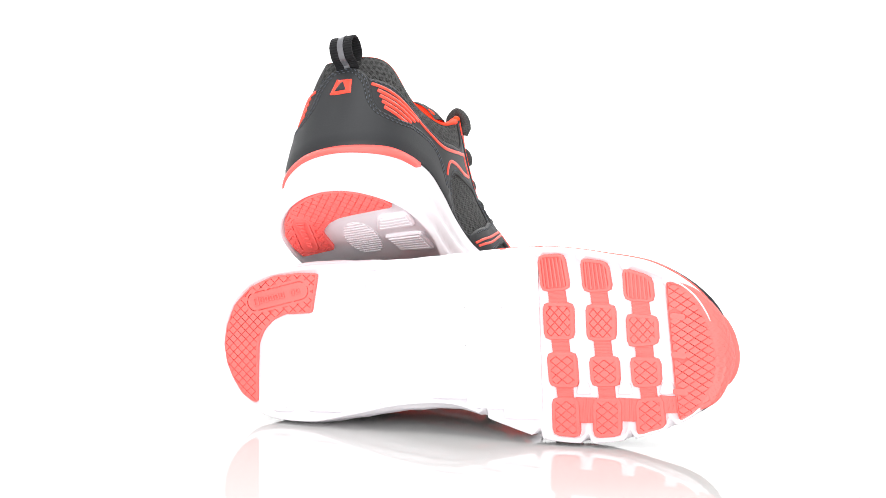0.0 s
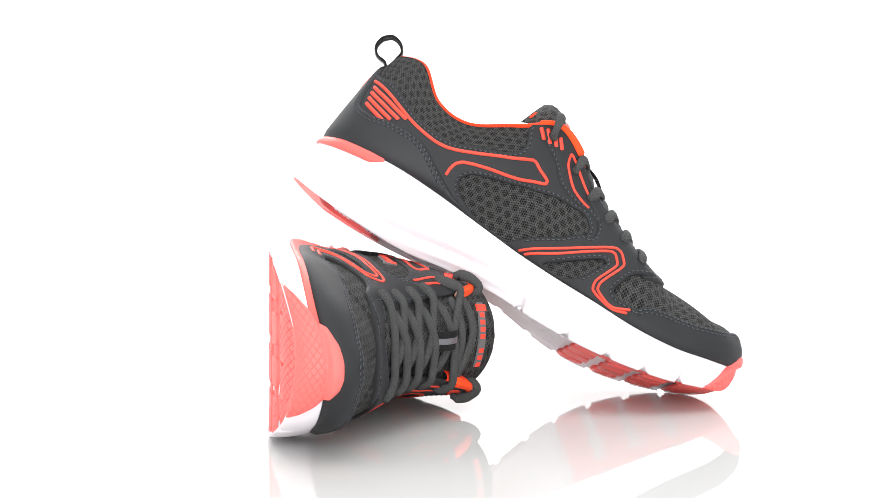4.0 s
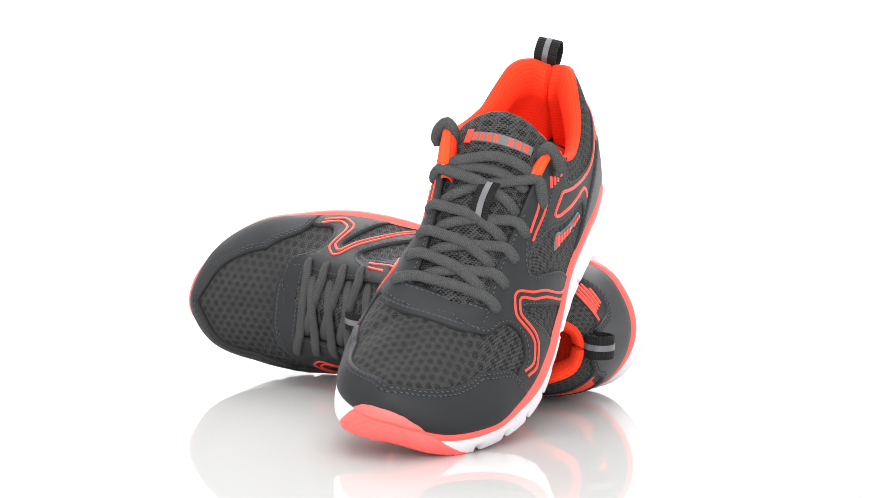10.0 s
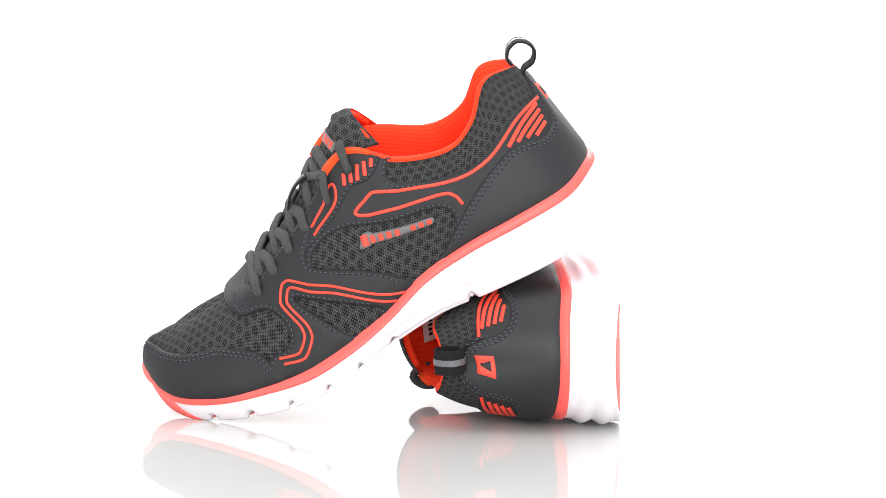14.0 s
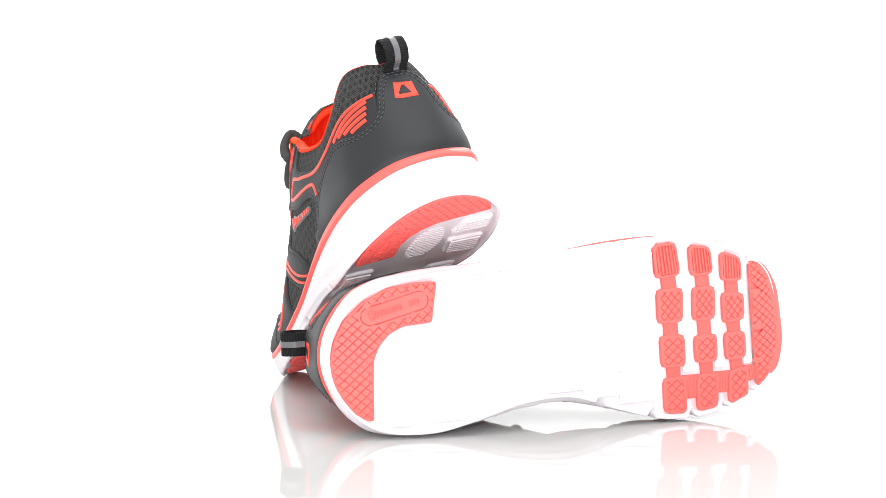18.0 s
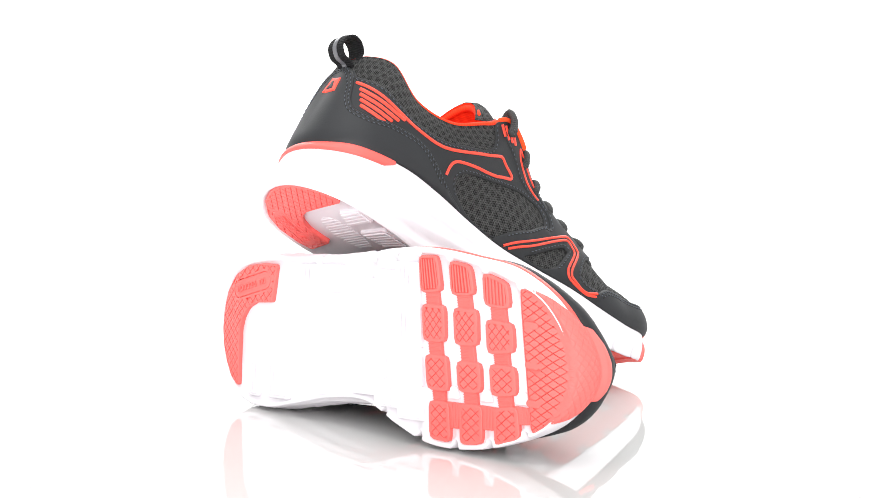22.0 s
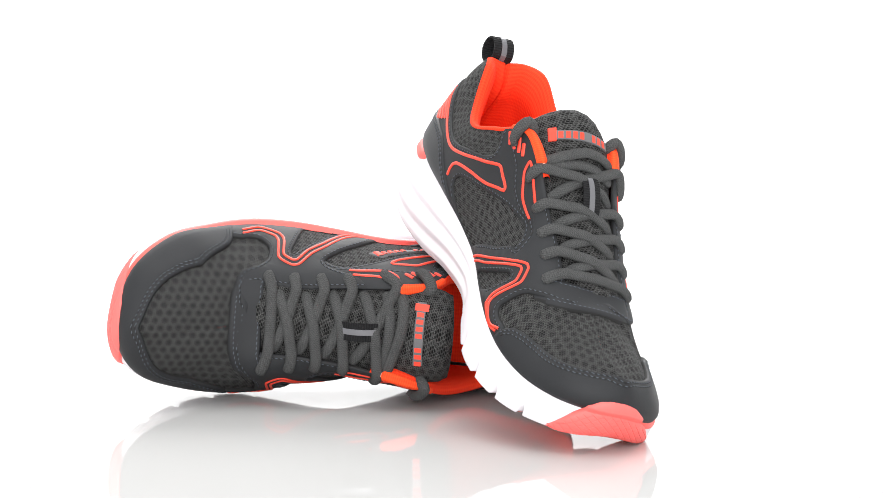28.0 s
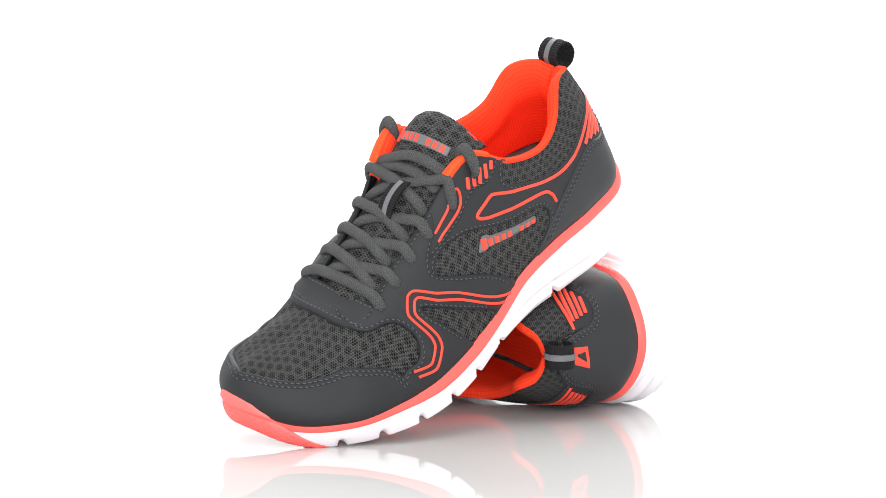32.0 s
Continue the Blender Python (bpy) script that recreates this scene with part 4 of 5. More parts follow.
    P("heel_counter", panel_mesh([HEEL], 1.9, side), (COUNTER, DARK), note="smooth dark grey heel counter")
    P("toe_cap", panel_mesh([CAP], 2.5, side), (OVERLAY, DARK), note="smooth dark grey toe cap")
    # the band across the foot of the throat, from one saddle to the other
    ss, vv = np.meshgrid(np.concatenate([np.linspace(8.6, 11.2, 60), np.linspace(13.8, 16.4, 60)]), np.linspace(0.45, 1, 30), indexing="ij")
    near = upper(ss, vv).reshape(-1, 3)
    near = near[(near[:, 0] > 196) & (near[:, 0] < 245) & (np.abs(near[:, 1]) < 36)]
    powers = [(i, j) for i in range(4) for j in range(5) if i + j < 6]
    basis = lambda x, y: np.stack([((x - 220) / 20) ** i * ((y + 2) / 25) ** j for i, j in powers], -1)
    bed = np.linalg.lstsq(basis(near[:, 0], near[:, 1]), near[:, 2], rcond=None)[0]
    y = np.linspace(-34.5, 29.5, 66)
    rear = np.interp(y, [-34.5, -26, -20, 20, 24, 29.5], [203.5, 204.5, 206.5, 204.5, 203.0, 201.5])
    front = spline(np.array([(-34.5, 211.5), (-30, 217.8), (-25, 221.6), (-15, 224.3), (-1, 224.3), (12, 223.2), (20, 220.5), (26, 215.5), (29.5, 209.5)]), 1.0)
    front = np.interp(y, front[:, 0], front[:, 1])
    k = np.linspace(0, 1, 15)[None, :]
    xx = rear[:, None] + (front - rear)[:, None] * k
    yy = np.broadcast_to(y[:, None], xx.shape)
    ends = np.clip(np.minimum(y + 34.5, 29.5 - y) / 7.0, 0, 1)[:, None]
    rim_ = np.clip(np.minimum(k, 1 - k) / 0.07, 0, 1) ** 0.5
    over = 0.5 + 2.1 * ends
    top_z = basis(xx, yy) @ bed + over - 0.9 * (1 - rim_)
    face = np.stack([xx, yy, top_z], -1)
    below = face[:, [0, -1]] - [0, 0, 2.6]
    rows = np.concatenate([below[:, :1], face, below[:, 1:]], 1)
    bm, _ = sheet(rows[:, ::-1], side=side)
    for f in bm.faces:
        f.normal_update()
        f.material_index = int(abs(f.normal.z) < 0.35)
    band = P("throat_band", bm, (OVERLAY, DARK), note="smooth dark grey band across the vamp")
    nrm_ = np.cross(np.gradient(face, axis=0), np.gradient(face, axis=1))
    nrm_ /= np.linalg.norm(nrm_, axis=2, keepdims=True)
    nrm_ *= np.sign(nrm_[..., 2:])
    for col in (2, 12):
        P("stitching", stitch_mesh([(face[4:-4, col], nrm_[4:-4, col])], 0.1, side), STITCH, band, "blue-grey stitches")
    # stitching
    seam_heel = HEEL[21:] + HEEL[:14]
    q_out, q_in, s_out, s_in = [QUARTER_OUT, WINDOW_OUT], [QUARTER_IN, WINDOW_IN], [SADDLE_OUT, GILL_OUT], [SADDLE_IN, GILL_IN]
    seams = [(2.5, seam(CAP[1:-1], [CAP], 1.8)), (2.5, seam(CAP[1:-1], [CAP], 3.8)), (1.9, seam(seam_heel, [HEEL], 1.6)), (1.9, seam(seam_heel, [HEEL], 3.6)),
             (2.1, seam(FRONT_OUT[2:], s_out, 2.0)), (2.1, seam(FRONT_IN[2:], s_in, 2.0)), (2.1, seam(SADDLE_OUT[len(FRONT_OUT) + 3:len(FRONT_OUT) + 10], s_out, 1.8)), (2.1, seam(SADDLE_IN[len(FRONT_IN) + 3:len(FRONT_IN) + 10], s_in, 1.8)),
             (2.1, seam(GILL_OUT, s_out, 1.8, True)), (2.1, seam(GILL_IN, s_in, 1.8, True)), (1.0, seam(WINDOW_OUT, q_out, 1.8, True)), (1.0, seam(WINDOW_IN, q_in, 1.8, True)),
             (2.1, sv_path([(7.0, 0.92), (8.0, 0.92), (8.7, 0.91), (9.2, 0.9)])), (2.1, sv_path([(18.0, 0.94), (17.0, 0.94), (16.2, 0.93), (15.8, 0.92)])),
             (1.0, seam(COLLAR_OUT, q_out, 1.8)), (1.0, seam(COLLAR_IN, q_in, 1.8)), (1.6, seam(STAY_OUT[:9], [STAY_OUT], 1.6)), (1.6, seam(STAY_IN[:9], [STAY_IN], 1.6))]
    for lift, path in seams:
        hidden = np.where(path[:, 1] <= 0.085)[0]
        path = np.roll(path, -hidden[-1] - 1, 0) if len(hidden) and 2 < hidden[-1] < len(path) - 3 else path
        path = path[path[:, 1] > 0.085]
        ramp = (path[:, 0] > 11) & (path[:, 0] < 13.9)
        for _ in range(25):
            soft = path.copy()
            soft[1:-1] = 0.25 * path[:-2] + 0.5 * path[1:-1] + 0.25 * path[2:]
            path = np.where(ramp[:, None], soft, path)
        # a dark strip under the stitches imitates the shade of a sunk seam
        dark_strip = P("seam_dark_strip", strip_mesh(path, 1.3, lift - 0.2, side, sampled=True), DARK)
        P("stitching", stitch_mesh([on_skin(path)], lift + 0.16, side), STITCH, dark_strip, "blue-grey stitches")
    # printed coral lines
    for pts in (SWOOSH_OUT, SWOOSH_IN):
        P("coral_line", strip_mesh(pts, 2.0, 1.25, side), PRINT, note="raised coral line")
    for pts in (ZIG_OUT, ZIG_OUT_2, ZIG_IN, ZIG_IN_2):
        P("coral_line", strip_mesh(pts, 1.6, 2.35, side), PRINT, note="raised coral line")
    for pts in (ELL_OUT, ELL_IN):
        P("coral_line", strip_mesh(pts, 1.6, 1.85, side), PRINT, note="raised coral line")
    for k, pts in enumerate(BARS_OUT + BARS_IN):
        P("coral_stripe", strip_mesh(pts, 2.4, 1.25, side), PRINT)
    for pts in DASHES_OUT + DASHES_IN:
        P("coral_dash", strip_mesh(pts, 2.4, 1.85, side), PRINT)
    # heel badge: a plain coral slanted square with a dark mark
    sharp = lambda pts: [tuple(np.array(a) * (1 - u) + np.array(b) * u) for a, b in zip(pts, pts[1:] + pts[:1]) for u in (0.03, 0.5, 0.97)]
    corner = [(0.25, 0.575), (-0.61, 0.535), (-0.6, 0.705), (0.08, 0.765)] if side > 0 else [(-0.56, 0.52), (0.26, 0.55), (0.32, 0.73), (-0.38, 0.70)]
    centre = np.mean(corner, 0)
    badge = P("heel_badge", panel_mesh([sharp(corner)], 2.4, side, 0.7, 2.0), PRINT, note="plain coral badge with a dark mark")
    P("badge_mark", panel_mesh([sharp([tuple(centre + (np.array(q) - centre) * f) for q, f in zip(corner, (0.62, 0.62, 0.6, 0.6))][:2] + [tuple(centre + (np.mean(corner[2:], 0) - centre) * 0.62 + d) for d in ((-0.06, 0), (0.06, 0))][::1 if side > 0 else -1])], 2.8, side, 0.6, 2.0), COUNTER, badge)
    # lettering on the side shown as plain bars on a grey strip
    along = lambda u, h: (5.9 - 1.42 * u, 0.402 - 0.042 * u + h * (1 - 0.12 * u))
    strip = [along(u, h) for u, h in ((-0.07, -0.034), (-0.02, 0.02), (0.02, 0.045), (0.12, 0.045), (0.16, 0.033), (0.5, 0.033), (0.75, 0.033), (0.97, 0.033), (1.0, 0.0), (0.97, -0.033),
                                      (0.75, -0.033), (0.5, -0.033), (0.18, -0.033), (0.1, -0.033), (0.07, -0.04))]
    plate = P("side_mark", panel_mesh([strip], 1.0, side, 0.7, 2.5), GREY_PRINT, note="grey strip with plain coral bars")
    for k in range(9):
        u = 0.035 + k * 0.112
        if k != 5:
            a, b = along(u, -0.024 if k else -0.03), along(u - 0.01, 0.022 if k else 0.036)
            P("mark_bar", strip_mesh([a, b], 2.9 if k else 3.9, 1.35, side, taper=False), PRINT, plate)
    # collar lining
    s = np.linspace(-6.75, 6.45, 170)
    top, inn = top_line(s), -outward(TOP_LINE, s)
    foot = ring(FEATHER, s)
    fi = -outward(FEATHER, s)
    up = np.array([0, 0, 1.0])
    n0 = upper_normal(s, np.full(len(s), 0.95))
    back = np.clip(1 - np.abs(s) / 3.0, 0, 1)[:, None]
    roll = np.interp(np.abs(s), [0, 1.6, 3.2, 4.5], [0.0, 0.1, 0.6, 0.85])
    rc = roll[:, None]
    prof = [upper(s, 1 - 0.035 * roll) + n0 * 0.1, upper(s, 1 - 0.03 * roll) + n0 * 0.9 * rc, upper(s, 1 - 0.012 * roll) + n0 * 1.1 * rc,
            top + n0 * (0.7 * rc - 0.2) + up * (0.3 + 0.6 * rc), top + inn * 1.4 + up * (0.6 + 0.8 * rc), top + inn * 3.2 + up * (0.3 + 0.8 * rc), top + inn * 5.5 - up * 1.8,
            top + inn * (7.0 + 2.5 * back) - up * 8, top + inn * (7.5 + 3.5 * back) - up * 18,
            0.5 * (top + foot) + 0.5 * (inn + fi) * (8.5 + 3.0 * back), 0.22 * top + 0.78 * foot + fi * (8.5 + 2.0 * back), foot + fi * 10.0 + up * 6.0]
    rows = np.stack(prof, 1)
    dense = np.stack([np.stack([np.interp(np.linspace(0, 1, 44), np.linspace(0, 1, rows.shape[1]), r[:, k]) for k in range(3)], 1) for r in rows])
    for _ in range(2):
        dense[:, 1:-1] = 0.25 * dense[:, :-2] + 0.5 * dense[:, 1:-1] + 0.25 * dense[:, 2:]
    dense[:, 14:] -= (np.exp(-((s - 0.05) / 0.085) ** 2)[:, None] * np.linspace(0, 1, 30) ** 0.5)[..., None] * inn[:, None] * 6.5  # crease at the back
    run_v = np.concatenate([np.zeros((len(s), 1)), np.cumsum(np.linalg.norm(np.diff(dense, axis=1), axis=2), axis=1)], 1)
    uv = np.stack([np.broadcast_to((s * 22)[:, None], run_v.shape), run_v], -1)
    P("collar_lining", sheet(dense, side=side, uv=uv)[0], ORANGE, note="padded bright orange collar lining")
    # footbed
    s = np.linspace(0, RINGS, 160, endpoint=False)
    foot = ring(FEATHER, s) - outward(FEATHER, s) * 11.5
    spine = np.stack([np.clip(foot[:, 0], 35, 250), 0 * s, 0 * s], 1)
    rows = np.stack([np.concatenate([(spine + (foot - spine) * k)[:, :2], np.maximum(foot[:, 2:] * 0 + 47 - 0.14 * (spine[:, :1] - 60).clip(0), 24)], 1) for k in (1, 0.8, 0.4, 0)], 1)
    P("insole", sheet(rows, closed_u=True, side=side, uv=np.broadcast_to((rows[..., :2]), rows[..., :2].shape)[list(range(160)) + [0]])[0], ORANGE)
    # tongue
    curl = (7.0, 15.0) if side > 0 else (2.0, 4.0)  # how far the tongue's tip wraps round
    c, half, t, upv = tongue_frame()
    a = np.linspace(0, 2 * np.pi, 28, endpoint=False)
    cy, cz = np.sign(np.cos(a)) * np.abs(np.cos(a)) ** 0.75, np.sin(a)
    thick = np.interp(np.linspace(0, 1, len(c)), [0, 0.6, 0.95, 0.985, 1], [2.6, 3.4, 3.4, 2.2, 0.3])
    wrap = np.linspace(0, 1, len(c)) ** 5
    sag = 5.0
    ringp = c[:, None] + np.array([-curl[0], 0, -curl[1]]) * (wrap[:, None] * cy[None] ** 2)[..., None] + np.array([0, 1.0, 0]) * (half[:, None] * cy[None])[..., None] + upv[:, None] * (cz[None] * thick[:, None] - sag * cy[None] ** 2)[..., None]
    lengths = np.concatenate([[0], np.cumsum(np.linalg.norm(np.diff(c, axis=0), axis=1))])
    uv = np.stack(np.broadcast_arrays(lengths[:, None], np.linspace(0, 110, 29)[None]), -1)
    face = [27] + list(range(0, 16))
    behind = list(range(15, 28))
    half_way = len(c) // 2
    bm, _ = sheet(ringp[:, face], side=side, uv=uv[:, :len(face)])
    bmesh.ops.recalc_face_normals(bm, faces=bm.faces)
    tongue = P("tongue", bm, FABRIC, note="padded dark grey mesh tongue")
    bm, _ = sheet(ringp[half_way:, behind], side=side, uv=uv[half_way:, :len(behind)])
    bmesh.ops.recalc_face_normals(bm, faces=bm.faces)
    P("tongue_lining", bm, ORANGE, tongue, "orange tongue lining")
    y_lip = np.linspace(-0.86, 0.86, 24)
    lip = tongue_point(np.full(24, 0.978), y_lip, -4.8, curl) + [-1.3, 0, -1.0]
    P("tongue_lip", tube(lip, 3.6, 4.6, (0, 0, 1.0), side, around=12), ORANGE, tongue, "orange padded edge")
    yy, uu = np.meshgrid(np.linspace(-0.38, 0.38, 9), np.linspace(0.72, 0.86, 6), indexing="ij")
    label = P("size_label", sheet(tongue_point(uu.ravel(), yy.ravel(), -7.1, curl).reshape(9, 6, 3), side=-side)[0], LABEL, tongue, "white woven label with dark bars")
    for k in range(6):
        yy, uu = np.meshgrid(np.linspace(-0.3 + k * 0.1, -0.235 + k * 0.1, 3), np.linspace(0.795, 0.82, 3), indexing="ij")
        P("label_bar", sheet(tongue_point(uu.ravel(), yy.ravel(), -7.4, curl).reshape(3, 3, 3), side=-side)[0], DARK, tongue)

    def on_tongue(u0, u1, y0, y1, rise, n=8):
        yy, uu = np.meshgrid(np.linspace(y0, y1, n), np.linspace(u0, u1, 4), indexing="ij")
        q = tongue_point(uu.ravel(), yy.ravel(), rise, curl).reshape(n, 4, 3)
        bm, _ = sheet(q, side=side)
        bmesh.ops.recalc_face_normals(bm, faces=bm.faces)
        ret = bmesh.ops.extrude_face_region(bm, geom=list(bm.faces))
        for vert in [g for g in ret["geom"] if isinstance(g, bmesh.types.BMVert)]:
            vert.co.z -= 0.0008
            vert.co.x -= 0.0003
        bmesh.ops.recalc_face_normals(bm, faces=bm.faces)
        return bm

    mark = P("tongue_mark", on_tongue(0.864, 0.896, -0.62, 0.7, 0.9, 12), GREY_PRINT, tongue, "grey strip with plain coral bars", False)
    for k in range(9):
        if k != 5:
            y = (-0.6 + k * 0.148) * (1 if side > 0 else -1)
            P("mark_bar", on_tongue(0.858 if k == 0 else 0.868, 0.907 if k == 0 else 0.892, y - (0.07 if k == 0 else 0.046), y + (0.07 if k == 0 else 0.046), 1.05, 3), PRINT, tongue, "", False)
    # lace keeper: a webbing loop on the tongue
    keep = tongue_point(np.linspace(0.49, 0.69, 14), np.full(14, 0.18 if side > 0 else 0.02), 0.0)
    arch = np.sin(np.linspace(0, np.pi, 14)) ** 0.6
    keep = keep + tongue_frame()[3][10] * (arch * 4.6 + 0.6)[:, None]
    P("lace_keeper", ribbon(keep, 10.6, 1.1, (0, 1, 0), side), WEBBING, tongue, "black webbing loop", False)
    keep2 = keep[1:-1] + tongue_frame()[3][10] * 0.75
    P("lace_keeper_stripe", ribbon(keep2, 3.3, 0.5, (0, 1, 0), side), REFLECT, tongue, "grey reflective stripe", False)
    # orange piping at the top of the lacing edges
    for lo, hi in ((5.5, 6.62), (19.55, 18.42)):
        q = top_line(np.linspace(lo, hi, 30)) + [0, 0, 0.7]
        wide = np.interp(np.linspace(0, 1, 30), [0, 0.35, 0.8, 1], [3.6, 4.6, 6.2, 6.6])
        pipe = P("collar_piping", tube(q, wide, wide * 0.9, (0, 0, 1.0), side, around=14), PIPING, note="orange knit piping")
        way = (q[-1] - q[-3]) / np.linalg.norm(q[-1] - q[-3])
        fray = np.stack([q[-1] - way * 0.8, q[-1] + way * 0.4, q[-1] + way * 1.3 - [0, 0, 0.6]])
        P("frayed_end", tube(fray, np.array([6.4, 5.6, 4.4]), np.array([5.6, 4.6, 3.0]), (0, 0, 1.0), side, around=12), FRAY, pipe, "pale frayed cut end")
    # eyelets and laces
    def at(sv, h):
        a, b = np.array([sv[0]]), np.array([sv[1]])
        return (upper(a, b) + upper_normal(a, b) * h)[0]

    for sv in EYELETS_OUT + EYELETS_IN + [EYELET_TOP_OUT, EYELET_TOP_IN]:
        c0, n0 = at(sv, 1.5), at(sv, 2.5) - at(sv, 1.5)
        ax = np.cross(n0, [1, 0, 0.3])
        ax /= np.linalg.norm(ax)
        ay = np.cross(n0, ax)
        aa = np.linspace(0, 2 * np.pi, 13)[:-1]
        q = np.stack([c0 + n0 * h + r * (ax * np.cos(k) + ay * np.sin(k)) for k in aa for r, h in ((2.9, 0.1), (2.5, 0.5), (1.9, 0.4), (0.2, -0.2))]).reshape(12, 4, 3)
        bm, _ = sheet(q, closed_u=True, side=side)
        bmesh.ops.recalc_face_normals(bm, faces=bm.faces)
        P("eyelet", bm, DARK)
    tilt = np.array([0.42, 0, 0.91])
    n_rows = len(EYELETS_OUT)

    def tongue_top(p):
        zc = np.interp(-p[0], [-r[0] for r in TONGUE_LINE], [r[2] for r in TONGUE_LINE])
        yc = (p[1] + 2.0) / 22.0
        return zc + 4.5 - 5.5 * yc * yc

    def mid(p, q, f, h):
        """Between two places, straight but clear of the tongue."""
        base = p * (1 - f) + q * f
        return np.array([base[0], base[1], max(base[2], tongue_top(base)) + h * math.sin(math.pi * f) ** 2])

    def taut(stops, start, end):
        """A cord pulled tight over the stops: the upper hull of its heights along the way."""
        p = np.array([start] + stops + [end])
        d = np.concatenate([[0], np.cumsum(np.linalg.norm(np.diff(p[:, :2], axis=0), axis=1))])
        keep = [0]
        for k in range(1, len(p)):
            while len(keep) > 1 and (p[keep[-1], 2] - p[keep[-2], 2]) * (d[k] - d[keep[-2]]) <= (p[k, 2] - p[keep[-2], 2]) * (d[keep[-1]] - d[keep[-2]]):
                keep.pop()
            keep.append(k)
        z = np.interp(d, d[keep], p[keep, 2])
        q = np.column_stack([p[:, :2], z])
        q = spline(q, 1.6)
        for _ in range(3):
            q[1:-1] = 0.25 * q[:-2] + 0.5 * q[1:-1] + 0.25 * q[2:]
        return q

    strands = []
    rng = random.Random(7 if side > 0 else 11)
    EH = 3.5  # a cord's middle over the skin

    def stops_between(a, b, h):
        out = []
        for f in np.linspace(0.12, 0.88, 9):
            q = a * (1 - f) + b * f
            out.append(np.array([q[0], q[1], tongue_top(q) + h * math.exp(-((f - 0.5) / 0.16) ** 2)]))
        return out

    def strand(start, eyelet, inward, h):
        """From under one edge of the throat, tight over the tongue and the other edge, into the eyelet."""
        s0, v0 = eyelet
        edge, ring_ = at((s0 + inward * 0.04, 0.985), EH), at(eyelet, EH - 0.3)
        way = ring_ - edge
        end = at(eyelet, 0.5) + way / np.linalg.norm(way) * 4.5
        return taut(stops_between(start, edge, h) + [edge, (edge + ring_) / 2 + [0, 0, 0.4], ring_], start, end)

    a, b = EYELETS_OUT[0], EYELETS_IN[0]
    ea, eb = at((a[0], 0.985), EH), at((b[0], 0.985), EH)
    oa, ob = at(a, EH - 0.3), at(b, EH - 0.3)
    strands.append(taut([oa, (oa + ea) / 2 + [0, 0, 0.4], ea] + stops_between(ea, eb, 0.0) + [eb, (ob + eb) / 2 + [0, 0, 0.4], ob], at(a, 0.5) + (oa - ea) * 0.5, at(b, 0.5) + (ob - eb) * 0.5))
    for i in range(n_rows - 1):
        so = top_line(np.array([EYELETS_OUT[i][0] * 0.9 + EYELETS_OUT[i + 1][0] * 0.1]))[0] + [0, -1, -2.0]
        si = top_line(np.array([EYELETS_IN[i][0] * 0.9 + EYELETS_IN[i + 1][0] * 0.1]))[0] + [0, 1, -2.0]
        strands.append(strand(si, EYELETS_OUT[i + 1], 1, rng.uniform(-0.2, 0.3)))
        strands.append(strand(so, EYELETS_IN[i + 1], -1, 2.3))
    # top pair: out of the last crossing, over the piping and back to the outside
    for start_s, tip, crest_s, top_e, sgn in ((EYELETS_IN[-1][0], 6.75, 6.05, EYELET_TOP_OUT, 1), (EYELETS_OUT[-1][0], 18.5, 19.15, EYELET_TOP_IN, -1)):
        a = top_line(np.array([start_s]))[0] + [0, 0, -2]
        b = top_line(np.array([tip]))[0] + [0, -1.0 * sgn, -1.0]
        strands.append(spline(np.array([a] + [mid(a, b, f, 0.6 + 2.2 * (sgn < 0)) for f in (0.2, 0.45, 0.7)] + [b]), 1.8))
        over = top_line(np.array([crest_s]))[0]
        hole, outer = at(top_e, 0.8), at(top_e, 4.0)
        inner = over + np.array([2.0, -5.0 * sgn, -6.0])
        crest = over + np.array([0, 0.5 * sgn, 6.2])
        strands.append(spline(np.array([inner, (inner + crest) / 2 + [0, -1.5 * sgn, 2.5], crest, (crest + outer) / 2 + [0, 2.2 * sgn, 1.0], outer, hole]), 1.8))
    for q in strands:
        P("lace", tube(q, 6.5, 4.1, tilt, side, around=14), LACE, note="dark grey braided lace")
    # heel pull tab
    tab_y, tab_x, tab_z = (-5.5, 0.0, 0.0) if side > 0 else (1.5, -2.5, -5.5)
    loop = [(x + tab_x * min(max((z - 96) / 8, 0), 1), tab_y, z + tab_z * min(max((z - 88) / 10, 0), 1)) for x, z in ((15.5, 90), (17.5, 96), (15, 99.5), (9, 101), (5.5, 106), (7, 112), (12, 115.5), (17.5, 114), (21, 109), (20, 104), (19.5, 99.5))]
    path = spline(loop, 1.5)
    tab = P("pull_tab", ribbon(path, 13.5, 1.3, (0, 1, 0), side), WEBBING, note="black webbing pull tab", smooth=False)
    t = np.gradient(path, axis=0)
    t /= np.linalg.norm(t, axis=1, keepdims=True)
    n = np.cross(t, [0, 1.0, 0])
    mid_p = np.array([13.0 + tab_x, tab_y, 107.5 + tab_z])
    n *= np.sign(((path - mid_p) * n).sum(1))[:, None]
    P("pull_tab_stripe", ribbon((path + n * 0.85)[4:-4], 3.4, 0.5, (0, 1, 0), side), REFLECT, tab, "grey reflective stripe", False)
    return shoe


left = build_shoe("left_sneaker", 1, LEFT_POSE, "dark grey mesh running shoe leaning with heel raised")
right = build_shoe("right_sneaker", -1, RIGHT_POSE, "dark grey mesh running shoe lying on its side")


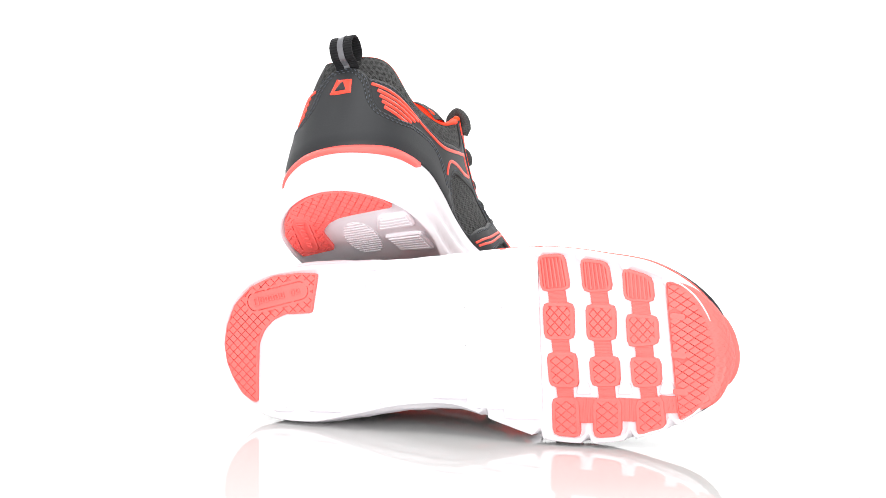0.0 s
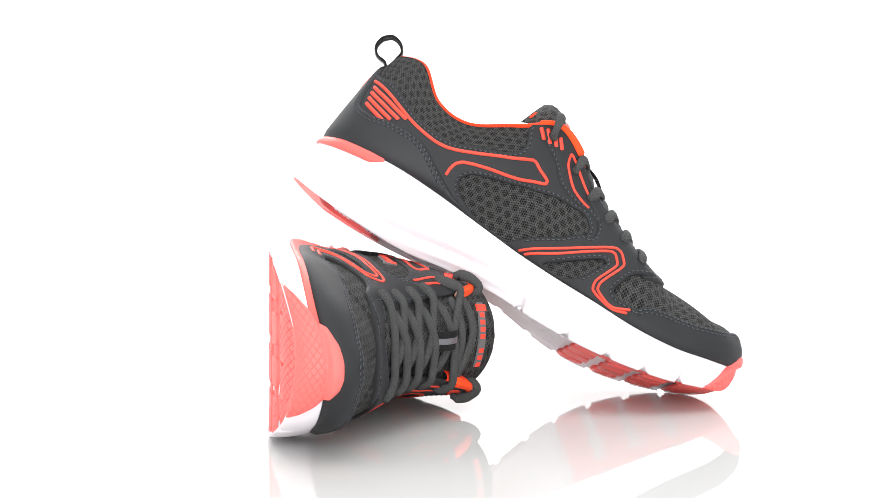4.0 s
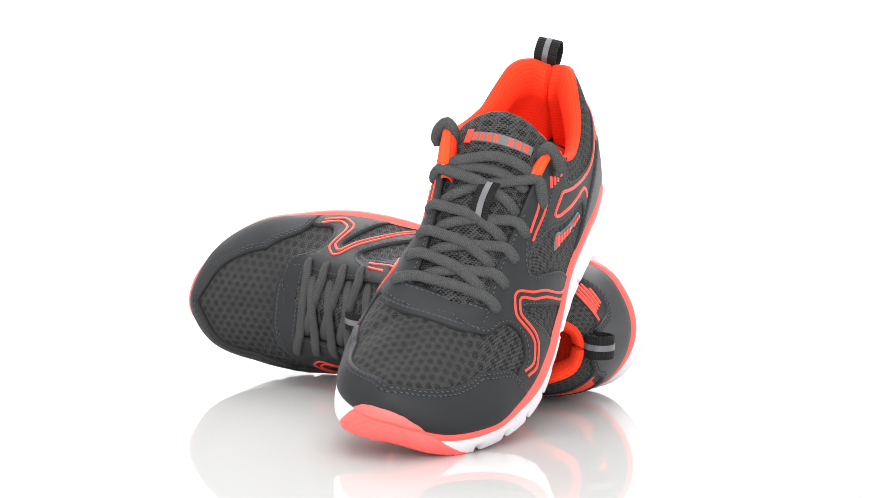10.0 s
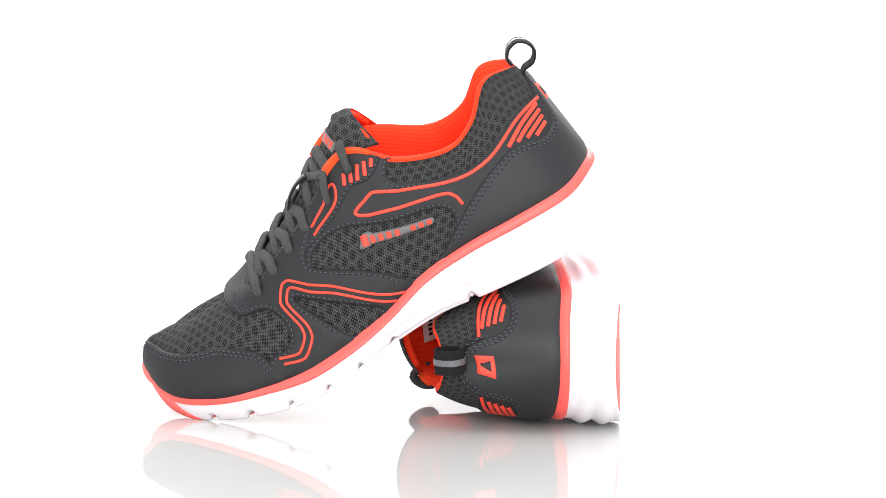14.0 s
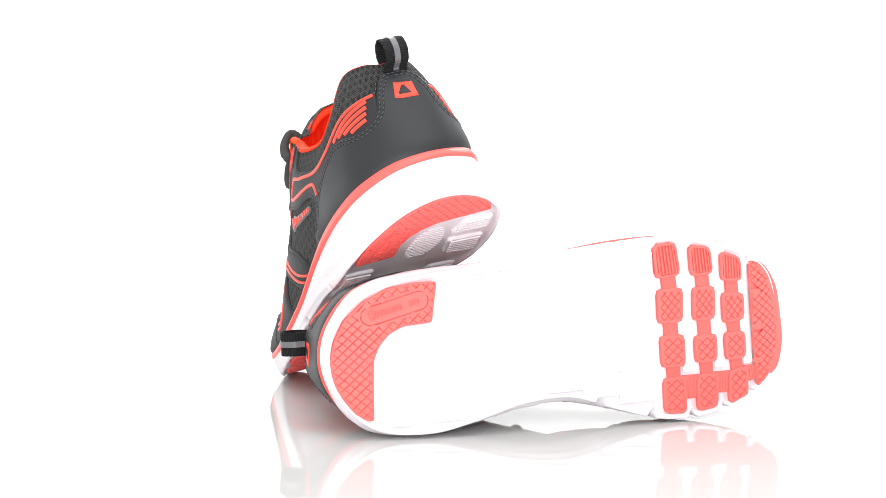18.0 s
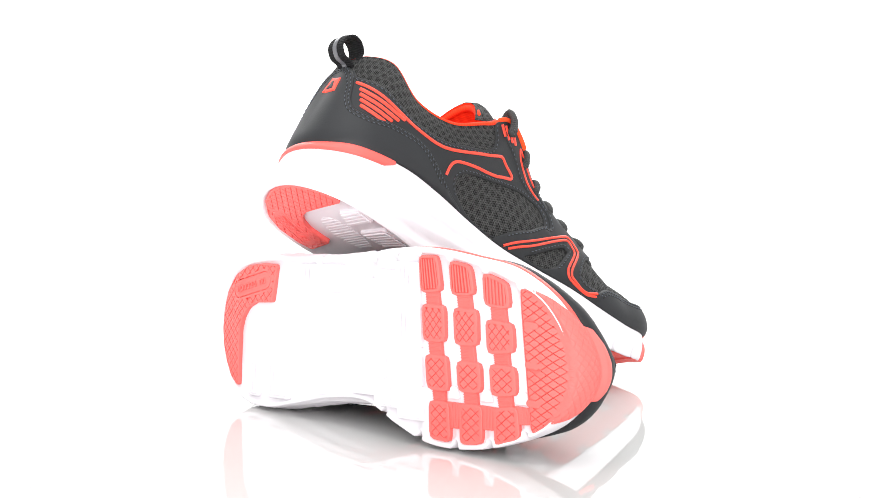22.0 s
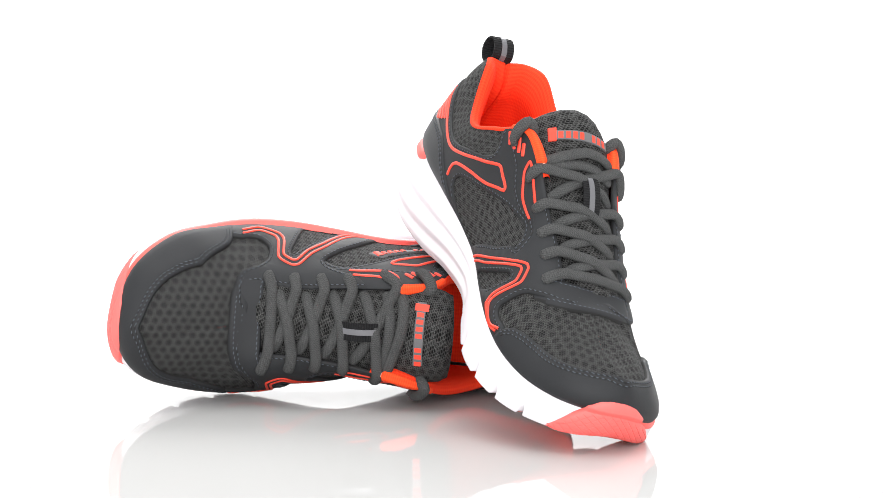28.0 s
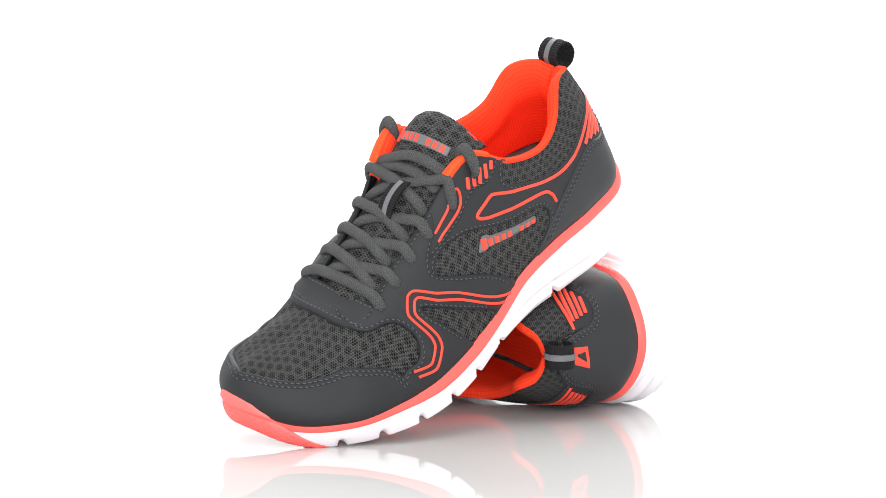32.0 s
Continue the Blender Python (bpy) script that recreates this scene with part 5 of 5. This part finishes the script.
def disc(radius, low, high, bevel, segments=160):
    bm = bmesh.new()
    rings = []
    for r, z in ((radius - bevel, low), (radius, low + bevel), (radius, high - bevel), (radius - bevel, high)):
        rings.append([bm.verts.new((r * math.cos(2 * math.pi * k / segments), r * math.sin(2 * math.pi * k / segments), z)) for k in range(segments)])
    for a, b in zip(rings, rings[1:]):
        for k in range(segments):
            bm.faces.new((a[k], a[(k + 1) % segments], b[(k + 1) % segments], b[k]))
    bm.faces.new(rings[-1])
    bm.faces.new(rings[0][::-1])
    return bm


table = tagged(new("turntable"), "round glossy white acrylic turntable under the shoes", "turntable")
table.matrix_world = pose(0, 0, 0)
part("top_plate", disc(0.3068, -0.002, 0.0, 0.0002), ACRYLIC, table, "glossy white acrylic plate", False)
rim = bmesh.new()
rings = [[rim.verts.new((r * math.cos(2 * math.pi * k / 160), r * math.sin(2 * math.pi * k / 160), z)) for k in range(160)]
         for r, z in ((0.3070, -0.0021), (0.3080, -0.0021), (0.3080, -0.0007), (0.3074, -0.0001), (0.3070, -0.0001))]
for a, b in zip(rings, rings[1:]):
    for k in range(160):
        rim.faces.new((a[k], a[(k + 1) % 160], b[(k + 1) % 160], b[k]))
part("edge_band", rim, FOAM, table, "white plastic edge band")

# seamless paper: floor, sweep and rear wall in one sheet
profile = [(-3.0, -0.0022), (-1.0, -0.0022), (0.6, -0.0022), (1.2, -0.0022)]
profile += [(1.2 + 0.8 * math.sin(a), 0.7978 - 0.8 * math.cos(a)) for a in np.linspace(0.1, math.pi / 2, 14)]
profile += [(2.0, 3.0)]
rows = np.array([[(x, y, z) for y, z in profile] for x in (-3.5, -1.5, 0, 1.5, 3.5)]) * 1000.0
bm, _ = sheet(rows)
tagged(part("ground", bm, PAPER), "seamless white studio paper", "backdrop", kind="structure").matrix_world = pose(0, 0, 0)

# ---- the turntable carries both shoes round ----
def motions():
    for thing, start in ((left, LEFT_POSE), (right, RIGHT_POSE), (table, pose(0, 0, 0))):
        walk(thing, [(k * 0.5, pose(0, 0, 0, 0, 0, TURN_RATE * k * 0.5) @ start) for k in range(int(SECONDS * 2) + 1)])


motions()
